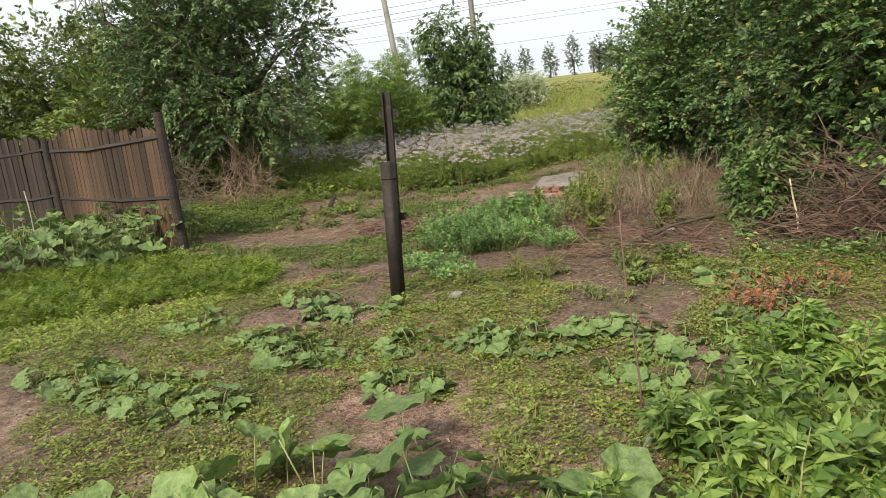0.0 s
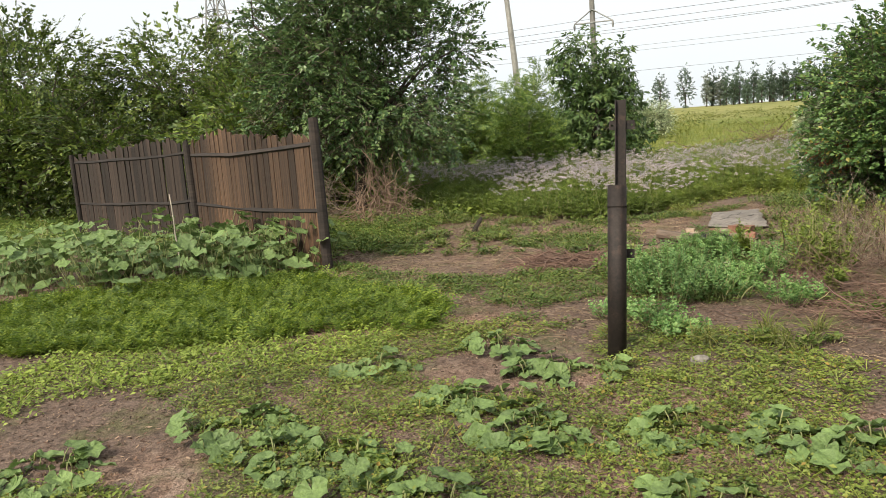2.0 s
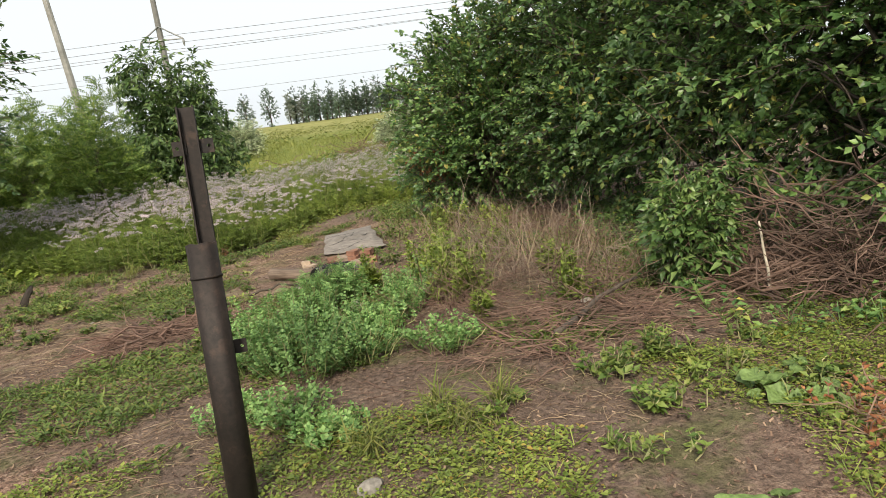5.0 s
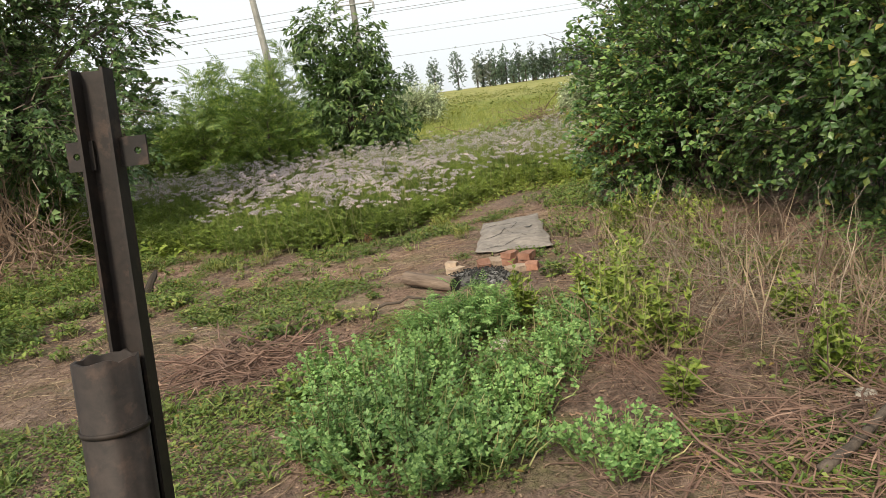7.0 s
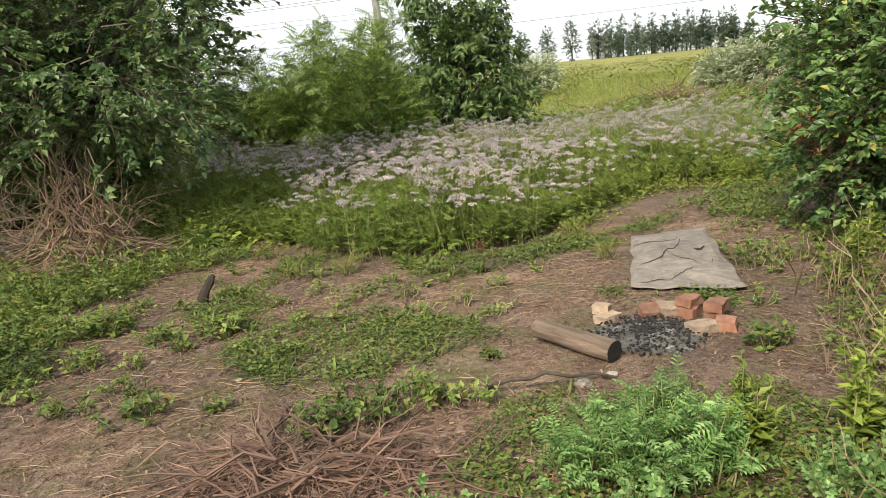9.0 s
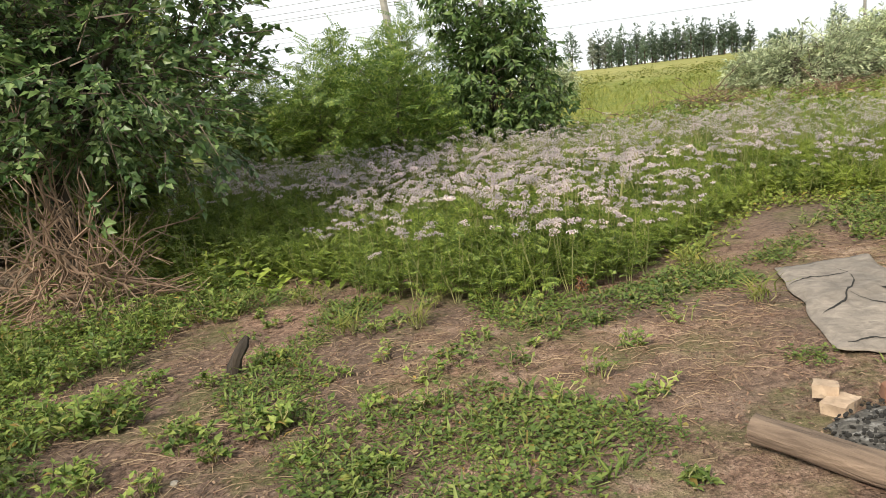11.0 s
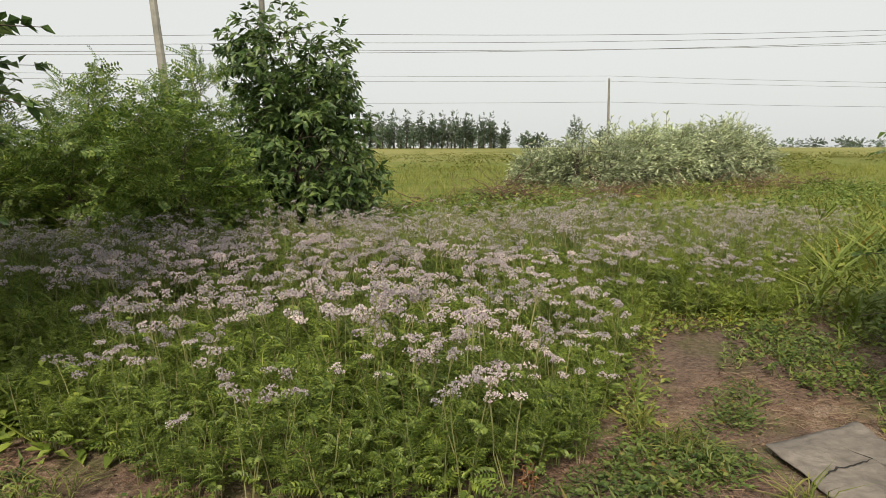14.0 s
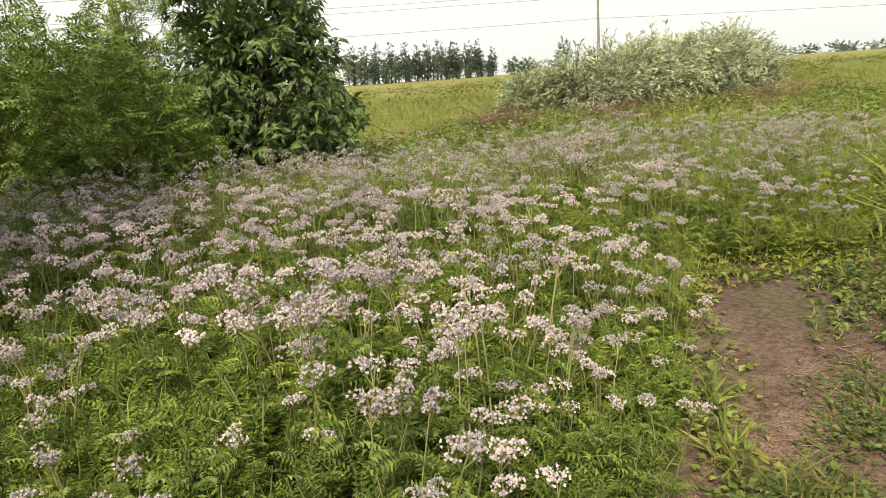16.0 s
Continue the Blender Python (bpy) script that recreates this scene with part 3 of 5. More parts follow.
oval = blade(0.064, 0.042, 0.18, 0.12, 0.5)
thicket_sprays = [spray(oval, 15, 0.34) for _ in range(4)]
plum_sprays = [spray(blade(0.07, 0.045, 0.2, 0.15), 12, 0.36) for _ in range(4)]
walnut_sprays = [spray(blade(0.17, 0.07, 0.18, 0.3), 9, 0.34, spread=1.1) for _ in range(3)]
locust_leaf = fern(0.26, 6, 0.06, 0.036, 0.25, taper=False)
locust_sprays = [spray(locust_leaf, 6, 0.4, (0.6, 1.2), spread=1.5) for _ in range(4)]
fine_sprays = [spray(flat_leaf(0.1, 0.052), 13, 0.5) for _ in range(3)]
silver_sprays = [spray(flat_leaf(0.085, 0.026), 18, 0.42) for _ in range(3)]
far_sprays = [spray(flat_leaf(0.42, 0.26), 11, 1.1) for _ in range(3)]

plant("plum_tree", "dark green plum tree with a low spreading crown over dry vines", "tree", -5.5, 7.9,
      [(0, 0, 3.2, 1.75, 1.9, 2.0), (1.0, -0.5, 2.0, 1.25, 1.3, 1.3), (-0.8, 0.0, 2.2, 1.2, 1.4, 1.3), (0.1, 0.2, 4.6, 1.3, 1.5, 1.4), (1.75, 0.0, 3.1, 0.85, 0.9, 0.7)],
      plum_sprays, 4200, [PLUM_LEAF, BARK], ((0, 0, 0), 0.11, 1.1), 22, inner=0.3, size=(0.9, 1.6))
plant("walnut_tree", "young walnut tree with broad drooping leaves behind the flowers", "tree", -2.2, 16.6,
      [(0, 0, 1.6, 1.25, 1.2, 1.1), (-0.3, 0, 2.9, 0.75, 0.8, 0.95), (0.3, 0, 2.75, 0.7, 0.75, 1.05), (0.25, 0, 0.85, 1.2, 1.2, 0.75), (-0.45, 0.1, 1.0, 1.1, 1.1, 0.9)],
      walnut_sprays, 1750, [WALNUT_LEAF, BARK], ((0, 0, 0), 0.07, 0.7), 14, hang=0.45, inner=0.3, gap=-0.2)
for x, y, s, n in ((-3.7, 14.2, 0.85, 300), (-5.6, 15.6, 0.85, 300), (-4.4, 18.5, 1.1, 380), (-7.6, 17.0, 0.95, 320), (-6.6, 20.0, 1.1, 340)):
    plant("locust_sapling", "bright green locust sapling with feathery leaves", "shrub", x, y,
          [(0, 0, 1.3 * s, 0.85 * s, 0.8 * s, 0.85 * s), (0.2, 0, 0.6 * s, 0.9 * s, 0.8 * s, 0.6 * s), (0.35 * s, 0.1, 2.15 * s, 0.3 * s, 0.35 * s, 0.75 * s), (-0.5 * s, 0.1, 1.9 * s, 0.3 * s, 0.35 * s, 0.6 * s)],
          locust_sprays, n, [LOCUST_LEAF, BARK], ((0, 0, 0), 0.03, 0.5), 10, group="locust saplings")
for x, y, h, n, r in ((3.25, 6.95, 2.65, 2500, 1.15), (4.9, 7.4, 4.4, 2300, 1.6), (4.75, 5.0, 4.3, 4000, 1.75), (5.0, 2.6, 4.4, 4000, 1.75), (5.4, 0.2, 4.0, 2600, 1.6), (4.7, 1.35, 2.9, 1300, 1.0), (2.85, 7.75, 1.2, 260, 0.55)):
    plant("cherry_thicket", "dense dark green wild cherry bush leaning over the garden edge", "shrub", x, y,
          [(0, 0, h * 0.57, r, r, h * 0.42), (-0.2 * r, -0.1, h * 0.3, r * 0.85, r * 0.9, h * 0.27), (0.2, 0, h * 0.84, r * 0.75, r * 0.75, h * 0.24)],
          thicket_sprays, n, [CHERRY_LEAF, BARK], ((0, 0, 0), 0.06, 0.4), 20, group="cherry thicket", inner=0.35, size=(0.85, 1.3))
plant("creeper_bush", "bright green creeper growing over dry stems", "shrub", 2.95, 1.6,
      [(0, 0, 0.38, 0.19, 0.25, 0.34), (0.1, 0.12, 0.8, 0.2, 0.28, 0.32)],
      [spray(blade(0.085, 0.04, 0.15, 0.3), 10, 0.2) for _ in range(3)], 420, [WALNUT_LEAF, DRY_STEM], ((0, 0, 0), 0.015, 0.3), 8, hang=0.4, size=(0.7, 1.1))
plant("rusty_shrub", "small shrub with rust-brown withered leaves", "shrub", 2.25, 6.55,
      [(0, 0, 0.84, 0.2, 0.16, 0.1), (0.08, 0.05, 0.6, 0.08, 0.1, 0.15)], [spray(blade(0.06, 0.03, 0.3, 0.3), 13, 0.2) for _ in range(2)], 48, [RUST_LEAF, BARK], ((0, 0, 0), 0.012, 0.4), 5, gap=-2, size=(0.6, 0.9))
for x, y, s, n in ((-13.0, 12.5, 0.95, 1800), (-10.2, 14.0, 0.84, 1700), (-16.5, 10.5, 1.02, 1900), (-20, 14, 1.05, 1500), (-8.4, 12.2, 0.75, 1300), (-12.0, 18.0, 0.95, 1500), (-15, 17.5, 1.0, 1300), (-14.6, 8.3, 0.55, 900), (-12.4, 8.4, 0.5, 800), (-18.5, 7.0, 0.7, 1000), (-6.9, 9.6, 0.55, 1000), (-8.3, 8.6, 0.5, 800), (-9.6, 10.4, 0.6, 900)):
    plant("grove_tree", "green garden tree with a loose crown behind the fence", "tree", x, y,
          [(0, 0, 3.2 * s, 2.2 * s, 2.0 * s, 1.7 * s), (1.0 * s, 0, 2.0 * s, 1.6 * s, 1.5 * s, 1.3 * s), (-1.0 * s, 0, 1.9 * s, 1.6 * s, 1.5 * s, 1.3 * s)],
          fine_sprays, n, [BACK_LEAF, BARK], ((0, 0, 0), 0.1, 1.2), 16, group="grove trees", inner=0.25, size=(1.0, 1.7))
for x, y, s in ((6.9, 26.5, 0.62), (8.4, 27.2, 0.66), (10.0, 28.2, 0.74), (11.8, 29.5, 0.68), (13.8, 31.0, 0.86), (15.3, 32.0, 0.66), (5.6, 28.0, 0.36), (-1.9, 35.0, 0.6)):
    plant("oleaster_bush", "silvery grey-green oleaster bush in the open field", "shrub", x, y,
          [(0, 0, 1.1 * s, 1.7 * s, 1.4 * s, 1.0 * s), (0.5 * s, 0, 1.9 * s, 0.75 * s, 0.8 * s, 0.75 * s), (-0.7 * s, -0.2, 1.65 * s, 0.65 * s, 0.8 * s, 0.7 * s)],
          silver_sprays, 900, [SILVER_LEAF, BARK], ((0, 0, 0), 0.05, 0.4), 12, group="oleaster bushes", inner=0.3, size=(1.3, 2.3), gap=-0.3)

# ---- far poplars ----
for i in range(38):
    x = 4.5 + 46 * (i + 0.4 * math.sin(i * 2.3)) / 38
    pale = i in (0, 3, 16, 22)
    h = (9.6 + 1.8 * math.sin(i * 1.9) + random.uniform(-1, 1)) * (0.7 if i > 35 else 1)
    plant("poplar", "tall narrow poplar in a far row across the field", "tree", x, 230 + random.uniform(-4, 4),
          [(0, 0, h * 0.4, 1.0, 1.0, h * 0.36), (0.15, 0, h * 0.74, 0.55, 0.55, h * 0.3)], far_sprays, 190, [PALE_POPLAR if pale else HAZY_FAR_LEAF, BARK],
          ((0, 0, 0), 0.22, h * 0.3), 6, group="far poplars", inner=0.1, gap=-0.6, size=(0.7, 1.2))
for x, h, w in ((-1.5, 13.5, 2.4), (-9.0, 11.5, 2.2), (-17, 11.0, 2.4), (-23, 10.0, 2.4), (74, 11, 2.4), (84, 7, 3.5), (62, 4.5, 3.5), (57.5, 5.0, 3)):
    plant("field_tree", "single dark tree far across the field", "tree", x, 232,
          [(0, 0, h * 0.42, w, w, h * 0.38), (0, 0, h * 0.75, w * 0.55, w * 0.55, h * 0.25)], far_sprays, 260, [HAZY_FAR_LEAF, BARK], ((0, 0, 0), 0.25, h * 0.2), 8, group="field trees", inner=0.1, gap=-0.6)
for i in range(26):
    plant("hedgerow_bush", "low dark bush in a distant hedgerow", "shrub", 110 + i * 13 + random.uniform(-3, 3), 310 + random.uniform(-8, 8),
          [(0, 0, 1.8, 6, 3, 1.8 + random.random())], far_sprays, 90, [HAZY_FAR_LEAF, BARK], ((0, 0, 0), 0.25, 0.6), 4, group="distant hedgerow", inner=0.1, gap=-0.9, size=(1.3, 2.2))


# ---- power poles and wires ----
def concrete_pole(x, y, h, lx, ly, arm, r=0.16):
    z = float(gz(x, y))
    ob = thing("power_pole", "grey concrete power pole" + (" with a triangular steel crossarm" if arm else ""), "pole", (x, y, z), "power poles")
    b = Buf()
    V, F = tube([(0, 0, -0.5), (lx * 0.5, ly * 0.5, h * 0.5), (lx, ly, h)], [r * 1.15, r * 0.95, r * 0.7], 8)
    b.add(V, F)
    part("shaft", b, CONCRETE, ob)
    if arm:
        b = Buf()
        ax, ay, az_ = lx * arm / h, ly * arm / h, arm
        for p, q in (((-1.2, 0, -0.1), (1.35, 0, -0.1)), ((-1.2, 0, -0.1), (0, 0, 0.75)), ((1.35, 0, -0.1), (0, 0, 0.75))):
            V, F = tube([(ax + p[0], ay - 0.2, az_ + p[2]), (ax + q[0], ay - 0.2, az_ + q[2])], 0.045, 4)
            b.add(V, F)
        arm_ob = part("crossarm", b, STEEL, ob, "angle-steel triangular crossarm")
        for k in (-1.2, 1.35):
            b = Buf()
            V, F = tube([(ax + k, ay - 0.2, az_ - 0.1), (ax + k, ay - 0.2, az_ - 0.3), (ax + k, ay - 0.2, az_ - 0.55)], [0.05, 0.09, 0.05], 6)
            b.add(V, F)
            part("insulator", b, STEEL, arm_ob)
    return ob


concrete_pole(-7.0, 29.0, 8.6, -0.75, 0.0, 0, 0.15)
concrete_pole(-5.75, 46.0, 11.5, -0.15, 0.0, 7.6, 0.22)
concrete_pole(22.3, 66.0, 7.4, 0.0, 0.0, 0, 0.12)

wires = []
for k, (z0, z1) in enumerate(((7.5, 11.4), (7.7, 11.0), (8.1, 11.8), (8.6, 12.0))):
    wires.append(((-60, 50 + k * 0.6, z0 + 1.5), (-5.6 + 0.4 * k, 45.8, z0), (70, 45 + k * 0.5, z1)))
for z in (8.9, 8.45, 6.6):
    wires.append(((-90, 68, z + 1), (22.3, 66, z), (140, 68, z + 1.2)))
for a3, m3, b3 in wires:
    for p, q in ((a3, m3), (m3, b3)):
        wb = Buf()
        V, F = tube(bent(p, q, -0.7, 14), 0.013 if p[1] < 70 else 0.02, 4)
        wb.add(V, F)
        tagged(part("power_line", wb, WIRE), "thin grey overhead power line against a pale sky", "cable", "power lines")


def pylon(x, y, h, w):
    ob = thing("lattice_pylon", "tall grey steel lattice pylon far behind the trees", "pylon", (x, y, float(gz(0, y))))
    legs = [(sx, sy) for sx in (-1, 1) for sy in (-1, 1)]
    at = lambda s, sx, sy: (sx * w * (1 - 0.82 * s), sy * w * (1 - 0.82 * s), h * s)
    for sx, sy in legs:
        b = Buf()
        V, F = tube([at(s, sx, sy) for s in np.linspace(0, 1, 6)], 0.13, 4)
        b.add(V, F)
        part("leg", b, STEEL, ob)
    b = Buf()
    lv = np.linspace(0, 1, 12)
    for s0, s1 in zip(lv, lv[1:]):
        for (a0, a1), (b0, b1) in ((legs[0], legs[1]), (legs[1], legs[3]), (legs[3], legs[2]), (legs[2], legs[0])):
            for p, q in ((at(s0, a0, a1), at(s1, b0, b1)), (at(s1, a0, a1), at(s0, b0, b1)), (at(s1, a0, a1), at(s1, b0, b1))):
                V, F = tube([p, q], 0.07, 3)
                b.add(V, F)
    part("bracing", b, STEEL, ob)
    for s, l in ((0.70, 6.0), (0.82, 7.5), (0.94, 5.0)):
        b = Buf()
        for dz in (0, 0.9):
            V, F = tube([(-l if dz == 0 else 0, 0, h * s), (0, 0, h * s + dz), (l if dz == 0 else 0, 0, h * s)], 0.1, 3)
            b.add(V, F)
        for sg in (-1, 1):
            for k in range(5):
                u0, u1 = k / 5, (k + 1) / 5
                V, F = tube([(sg * l * u0, 0, h * s), (sg * l * u0, 0, h * s + 0.9 * (1 - u0)), (sg * l * u1, 0, h * s)], 0.06, 3)
                b.add(V, F)
            V, F = tube([(0, 0, h * s + 0.9), (sg * l, 0, h * s)], 0.08, 3)
            b.add(V, F)
        part("crossarm", b, STEEL, ob)


pylon(-69, 92, 29, 2.6)


# ---- flower patch ----
def inside(poly, x, y):
    p = np.array(poly)
    q = np.roll(p, -1, 0)
    c = np.zeros(np.shape(x), bool)
    for (x0, y0), (x1, y1) in zip(p, q):
        if y0 != y1:
            c ^= ((y0 > y) != (y1 > y)) & (x < (x1 - x0) * (y - y0) / (y1 - y0) + x0)
    return c


def scatter(poly, n, spacing=0.0):
    p = np.array(poly)
    lo, hi = p.min(0), p.max(0)
    pts = rng.uniform(lo, hi, (n * 6, 2))
    pts = pts[inside(poly, pts[:, 0], pts[:, 1])]
    if spacing:
        cells, keep = set(), []
        for i, (x, y) in enumerate(pts):
            k = (int(x // spacing), int(y // spacing))
            if k not in cells:
                cells.add(k)
                keep.append(i)
        pts = pts[keep]
    return pts[:n]


def on_ground(P, dz=0.0):
    return np.stack([P[:, 0], P[:, 1], gz(P[:, 0], P[:, 1]) + dz], -1)


PATCH = [(-6.4, 9.6), (-4.6, 8.6), (-2.9, 7.35), (-2.1, 6.75), (-1.5, 6.5), (-0.9, 6.45), (-0.15, 6.85), (0.3, 7.8), (0.75, 8.7), (1.35, 9.6), (2.4, 9.3), (3.2, 10.3),
         (4.1, 11.4), (7.0, 14.0), (4.0, 14.6), (-1.0, 14.5), (-5.0, 14.2), (-8.5, 13.8)]


def floret_head(b, at, r, n, mat, stamens):
    """A domed cluster of small open cups, with a few long stamens standing out of it."""
    ring = [(0.0045 * math.cos(k * 1.2566), 0.0045 * math.sin(k * 1.2566)) for k in range(5)]
    cup = (np.array([(0, 0, 0)] + [(0.0062, p, q) for p, q in ring]), np.array([(0, 1 + k, 1 + (k + 1) % 5) for k in range(5)]), np.full(5, mat))
    hair = (np.array([(0.003, 0.0006, 0), (0.003, -0.0006, 0), (0.016, 0, 0.0)]), np.array([(0, 1, 2)]), np.full(1, mat))
    w = rng.uniform(0, 2 * np.pi, n)
    e = np.arcsin(rng.uniform(-0.25, 1.0, n))
    L = np.array(at) + np.stack([r * np.cos(e) * np.cos(w), r * np.cos(e) * np.sin(w), 0.55 * r * np.sin(e)], -1) * rng.uniform(0.75, 1.1, (n, 1))
    b.stamp(cup, turns(n, w + rng.normal(0, 0.4, n), e * 0.8 - 0.25 + rng.normal(0, 0.35, n), rng.uniform(0, 6, n), rng.uniform(0.8, 1.45, n)), L)
    if stamens:
        b.stamp(hair, turns(n, w + rng.normal(0, 0.5, n), e * 0.8 + rng.normal(0, 0.4, n), 0, rng.uniform(0.8, 1.3, n)), L)


def phacelia(h, stems, leaves, heads, florets, fronds, stamens=True):
    b = Buf()
    for s in range(stems):
        w = rng.uniform(0, 2 * np.pi)
        reach = rng.uniform(0.05, 0.2) * h / 0.6
        hh = h * rng.uniform(0.72, 1.08)
        pts = bent((0.02 * np.cos(w), 0.02 * np.sin(w), 0), (reach * np.cos(w), reach * np.sin(w), hh), 0.02, 4, 0.008)
        V, F = tube(pts, [0.004, 0.0035, 0.003, 0.002], 3)
        b.add(V, F, 1)
        for _ in range(leaves):
            u = rng.uniform(0.08, 0.9)
            p = [np.interp(u, np.linspace(0, 1, 4), pts[:, j]) for j in range(3)]
            b.stamp(fronds[rng.integers(len(fronds))], turns(1, None, rng.uniform(-0.1, 1.0), rng.uniform(-.7, .7), rng.uniform(0.7, 1.25) * (1.25 - 0.45 * u)), [p])
        for k in range(heads):
            ww = rng.uniform(0, 2 * np.pi)
            far = rng.uniform(0.03, 0.055) * (k > 0)
            tip = pts[-1] + (far * np.cos(ww), far * np.sin(ww), rng.uniform(-0.035, 0.02))
            V, F = tube([pts[-2] * 0.4 + pts[-1] * 0.6, tip], 0.0018, 3)
            b.add(V, F, 1)
            floret_head(b, tip, rng.uniform(0.018, 0.03), florets, 2, stamens)
    return b.template()


near_fronds = [fern(0.13, 8, 0.034, 0.01, 0.5), fern(0.1, 7, 0.028, 0.009, 0.4), fern(0.16, 8, 0.034, 0.01, 0.6)]
far_fronds = [fern(0.17, 5, 0.05, 0.018, 0.4), fern(0.13, 4, 0.042, 0.016, 0.3)]
leafy_kinds = [phacelia(0.44, 4, 9, 0, 0, near_fronds) for _ in range(4)]
bloom_kinds = [phacelia(0.63, 3, 3, 3, 24, near_fronds) for _ in range(7)]
far_leafy = [phacelia(0.46, 3, 4, 0, 0, far_fronds) for _ in range(3)]
far_bloom = [phacelia(0.64, 3, 1, 3, 9, far_fronds, False) for _ in range(4)]


def edge_distance(poly, P):
    p = np.array(poly)
    best = np.full(len(P), 1e9)
    for a2, b2 in zip(p, np.roll(p, -1, 0)):
        d2 = b2 - a2
        t2 = np.clip(((P - a2) @ d2) / (d2 @ d2), 0, 1)
        best = np.minimum(best, np.linalg.norm(P - a2 - t2[:, None] * d2, axis=1))
    return best


def patch_scale(P):
    wave = np.array([noise.noise(Vector((x * 0.6, y * 0.6, 2))) for x, y in P])
    return rng.uniform(0.8, 1.15, len(P)) * (0.74 + 0.3 * np.clip(edge_distance(PATCH, P) / 0.8, 0, 1) + 0.24 * wave)


def phacelia_stuff(name, P, kinds, mats, label):
    b = Buf()
    k = rng.integers(0, len(kinds), len(P))
    Rm = turns(len(P), None, 0, 0, patch_scale(P))
    for i, T in enumerate(kinds):
        b.stamp(T, Rm[k == i], on_ground(P[k == i]))
    tagged(part(name, b, mats), label, "flowers", kind="stuff")


PHACELIA = [PHACELIA_GREEN, PHACELIA_STEM, PHACELIA_FLOWER]
PHACELIA_DRY = [YELLOW_WEED, PHACELIA_STEM, PHACELIA_FLOWER]
leafy = scatter(PATCH, 9000, 0.14)
bloom = scatter(PATCH, 9000, 0.17)
sunny = np.array([noise.noise(Vector((x * 0.45, y * 0.45, 8))) * 1.2 + (x - 0.6) * 0.8 for x, y in bloom])
chance = np.clip(edge_distance(PATCH, bloom) * 0.5 + 0.22, 0, 0.42) * np.where(sunny > 0, 0.8, 1.0)
chance *= np.where((bloom[:, 0] < -2.8) & (edge_distance(PATCH, bloom) < 1.1), 0.15, 1.0)   # the shaded corner by the plum tree hardly blooms
chance *= np.array([0.25 if noise.noise(Vector((x * 0.8, y * 0.8, 21))) < -0.22 else 1.15 for x, y in bloom])
chance *= np.where(bloom[:, 1] > 9.5, 1.3, 1.0)
bloom = bloom[rng.uniform(0, 1, len(bloom)) < chance]
sunny_l = np.array([noise.noise(Vector((x * 0.45, y * 0.45, 8))) * 1.2 + (x - 0.3) * 0.8 for x, y in leafy])
near_l = (leafy[:, 1] < 11.0) & (leafy[:, 0] > -5.5)
near_b = (bloom[:, 1] < 10.5) & (bloom[:, 0] > -5.0)
dry = rng.uniform(0, 1, len(leafy)) < np.clip(0.1 + sunny_l * 0.55, 0, 0.8)
phacelia_stuff("phacelia_leaves", leafy[near_l & ~dry], leafy_kinds, PHACELIA, "ferny green phacelia leaves filling the flower patch")
phacelia_stuff("phacelia_leaves", leafy[near_l & dry], leafy_kinds, PHACELIA_DRY, "yellow-green ferny leaves at the sunny side of the patch")
phacelia_stuff("phacelia_leaves", leafy[~near_l & dry], far_leafy, PHACELIA_DRY, "yellow-green leaves in the far sunny part of the patch")
phacelia_stuff("phacelia_leaves", leafy[~near_l & ~dry], far_leafy, PHACELIA, "ferny green leaves in the far part of the patch")
front = bloom[near_b]
front = front[np.argsort(np.hypot(front[:, 0] + 0.9, front[:, 1] - 5.0))]
phacelia_stuff("phacelia_flowers", front[190:], bloom_kinds, PHACELIA, "dense lilac-white phacelia blossoms on green stems")
phacelia_stuff("phacelia_flowers", bloom[~near_b], far_bloom, PHACELIA, "far lilac phacelia blossoms under the young trees")
bloom_meshes = []
for V, F, M in bloom_kinds:
    green, head = Buf(), Buf()
    green.v, green.f, green.m = [V], [F[M < 2]], [M[M < 2]]
    head.v, head.f, head.m = [V], [F[M == 2]], [M[M == 2] * 0]
    bloom_meshes.append((green.mesh("phacelia_plant", PHACELIA), head.mesh("blossom", [PHACELIA_FLOWER])))
for (x, y), sc in zip(front[:190], patch_scale(front[:190])):
    g, h = bloom_meshes[rng.integers(len(bloom_meshes))]
    ob = tagged(new("phacelia_plant", g), "flowering phacelia with pale lilac heads at the patch edge", "flower", "phacelia plants")
    ob.matrix_basis = Matrix.Translation((x, y, float(gz(x, y)))) @ Matrix.Rotation(rng.uniform(0, 6.28), 4, 'Z') @ Matrix.Scale(float(sc), 4)
    hd = new("blossom", h)
    hd.parent = ob


# ---- low plants ----
def tuft(n, l, w, spread=0.5, lift=(0.5, 1.3), mat=0):
    b = Buf()
    T = blade(l, w, 0.1, 0.3)
    T = (T[0], T[1], np.full(4, mat))
    b.stamp(T, turns(n, None, rng.uniform(*lift, n), rng.uniform(-.5, .5, n), rng.uniform(0.5, 1.1, n)), rng.normal(0, spread * l * 0.2, (n, 3)) * (1, 1, 0))
    return b.template()


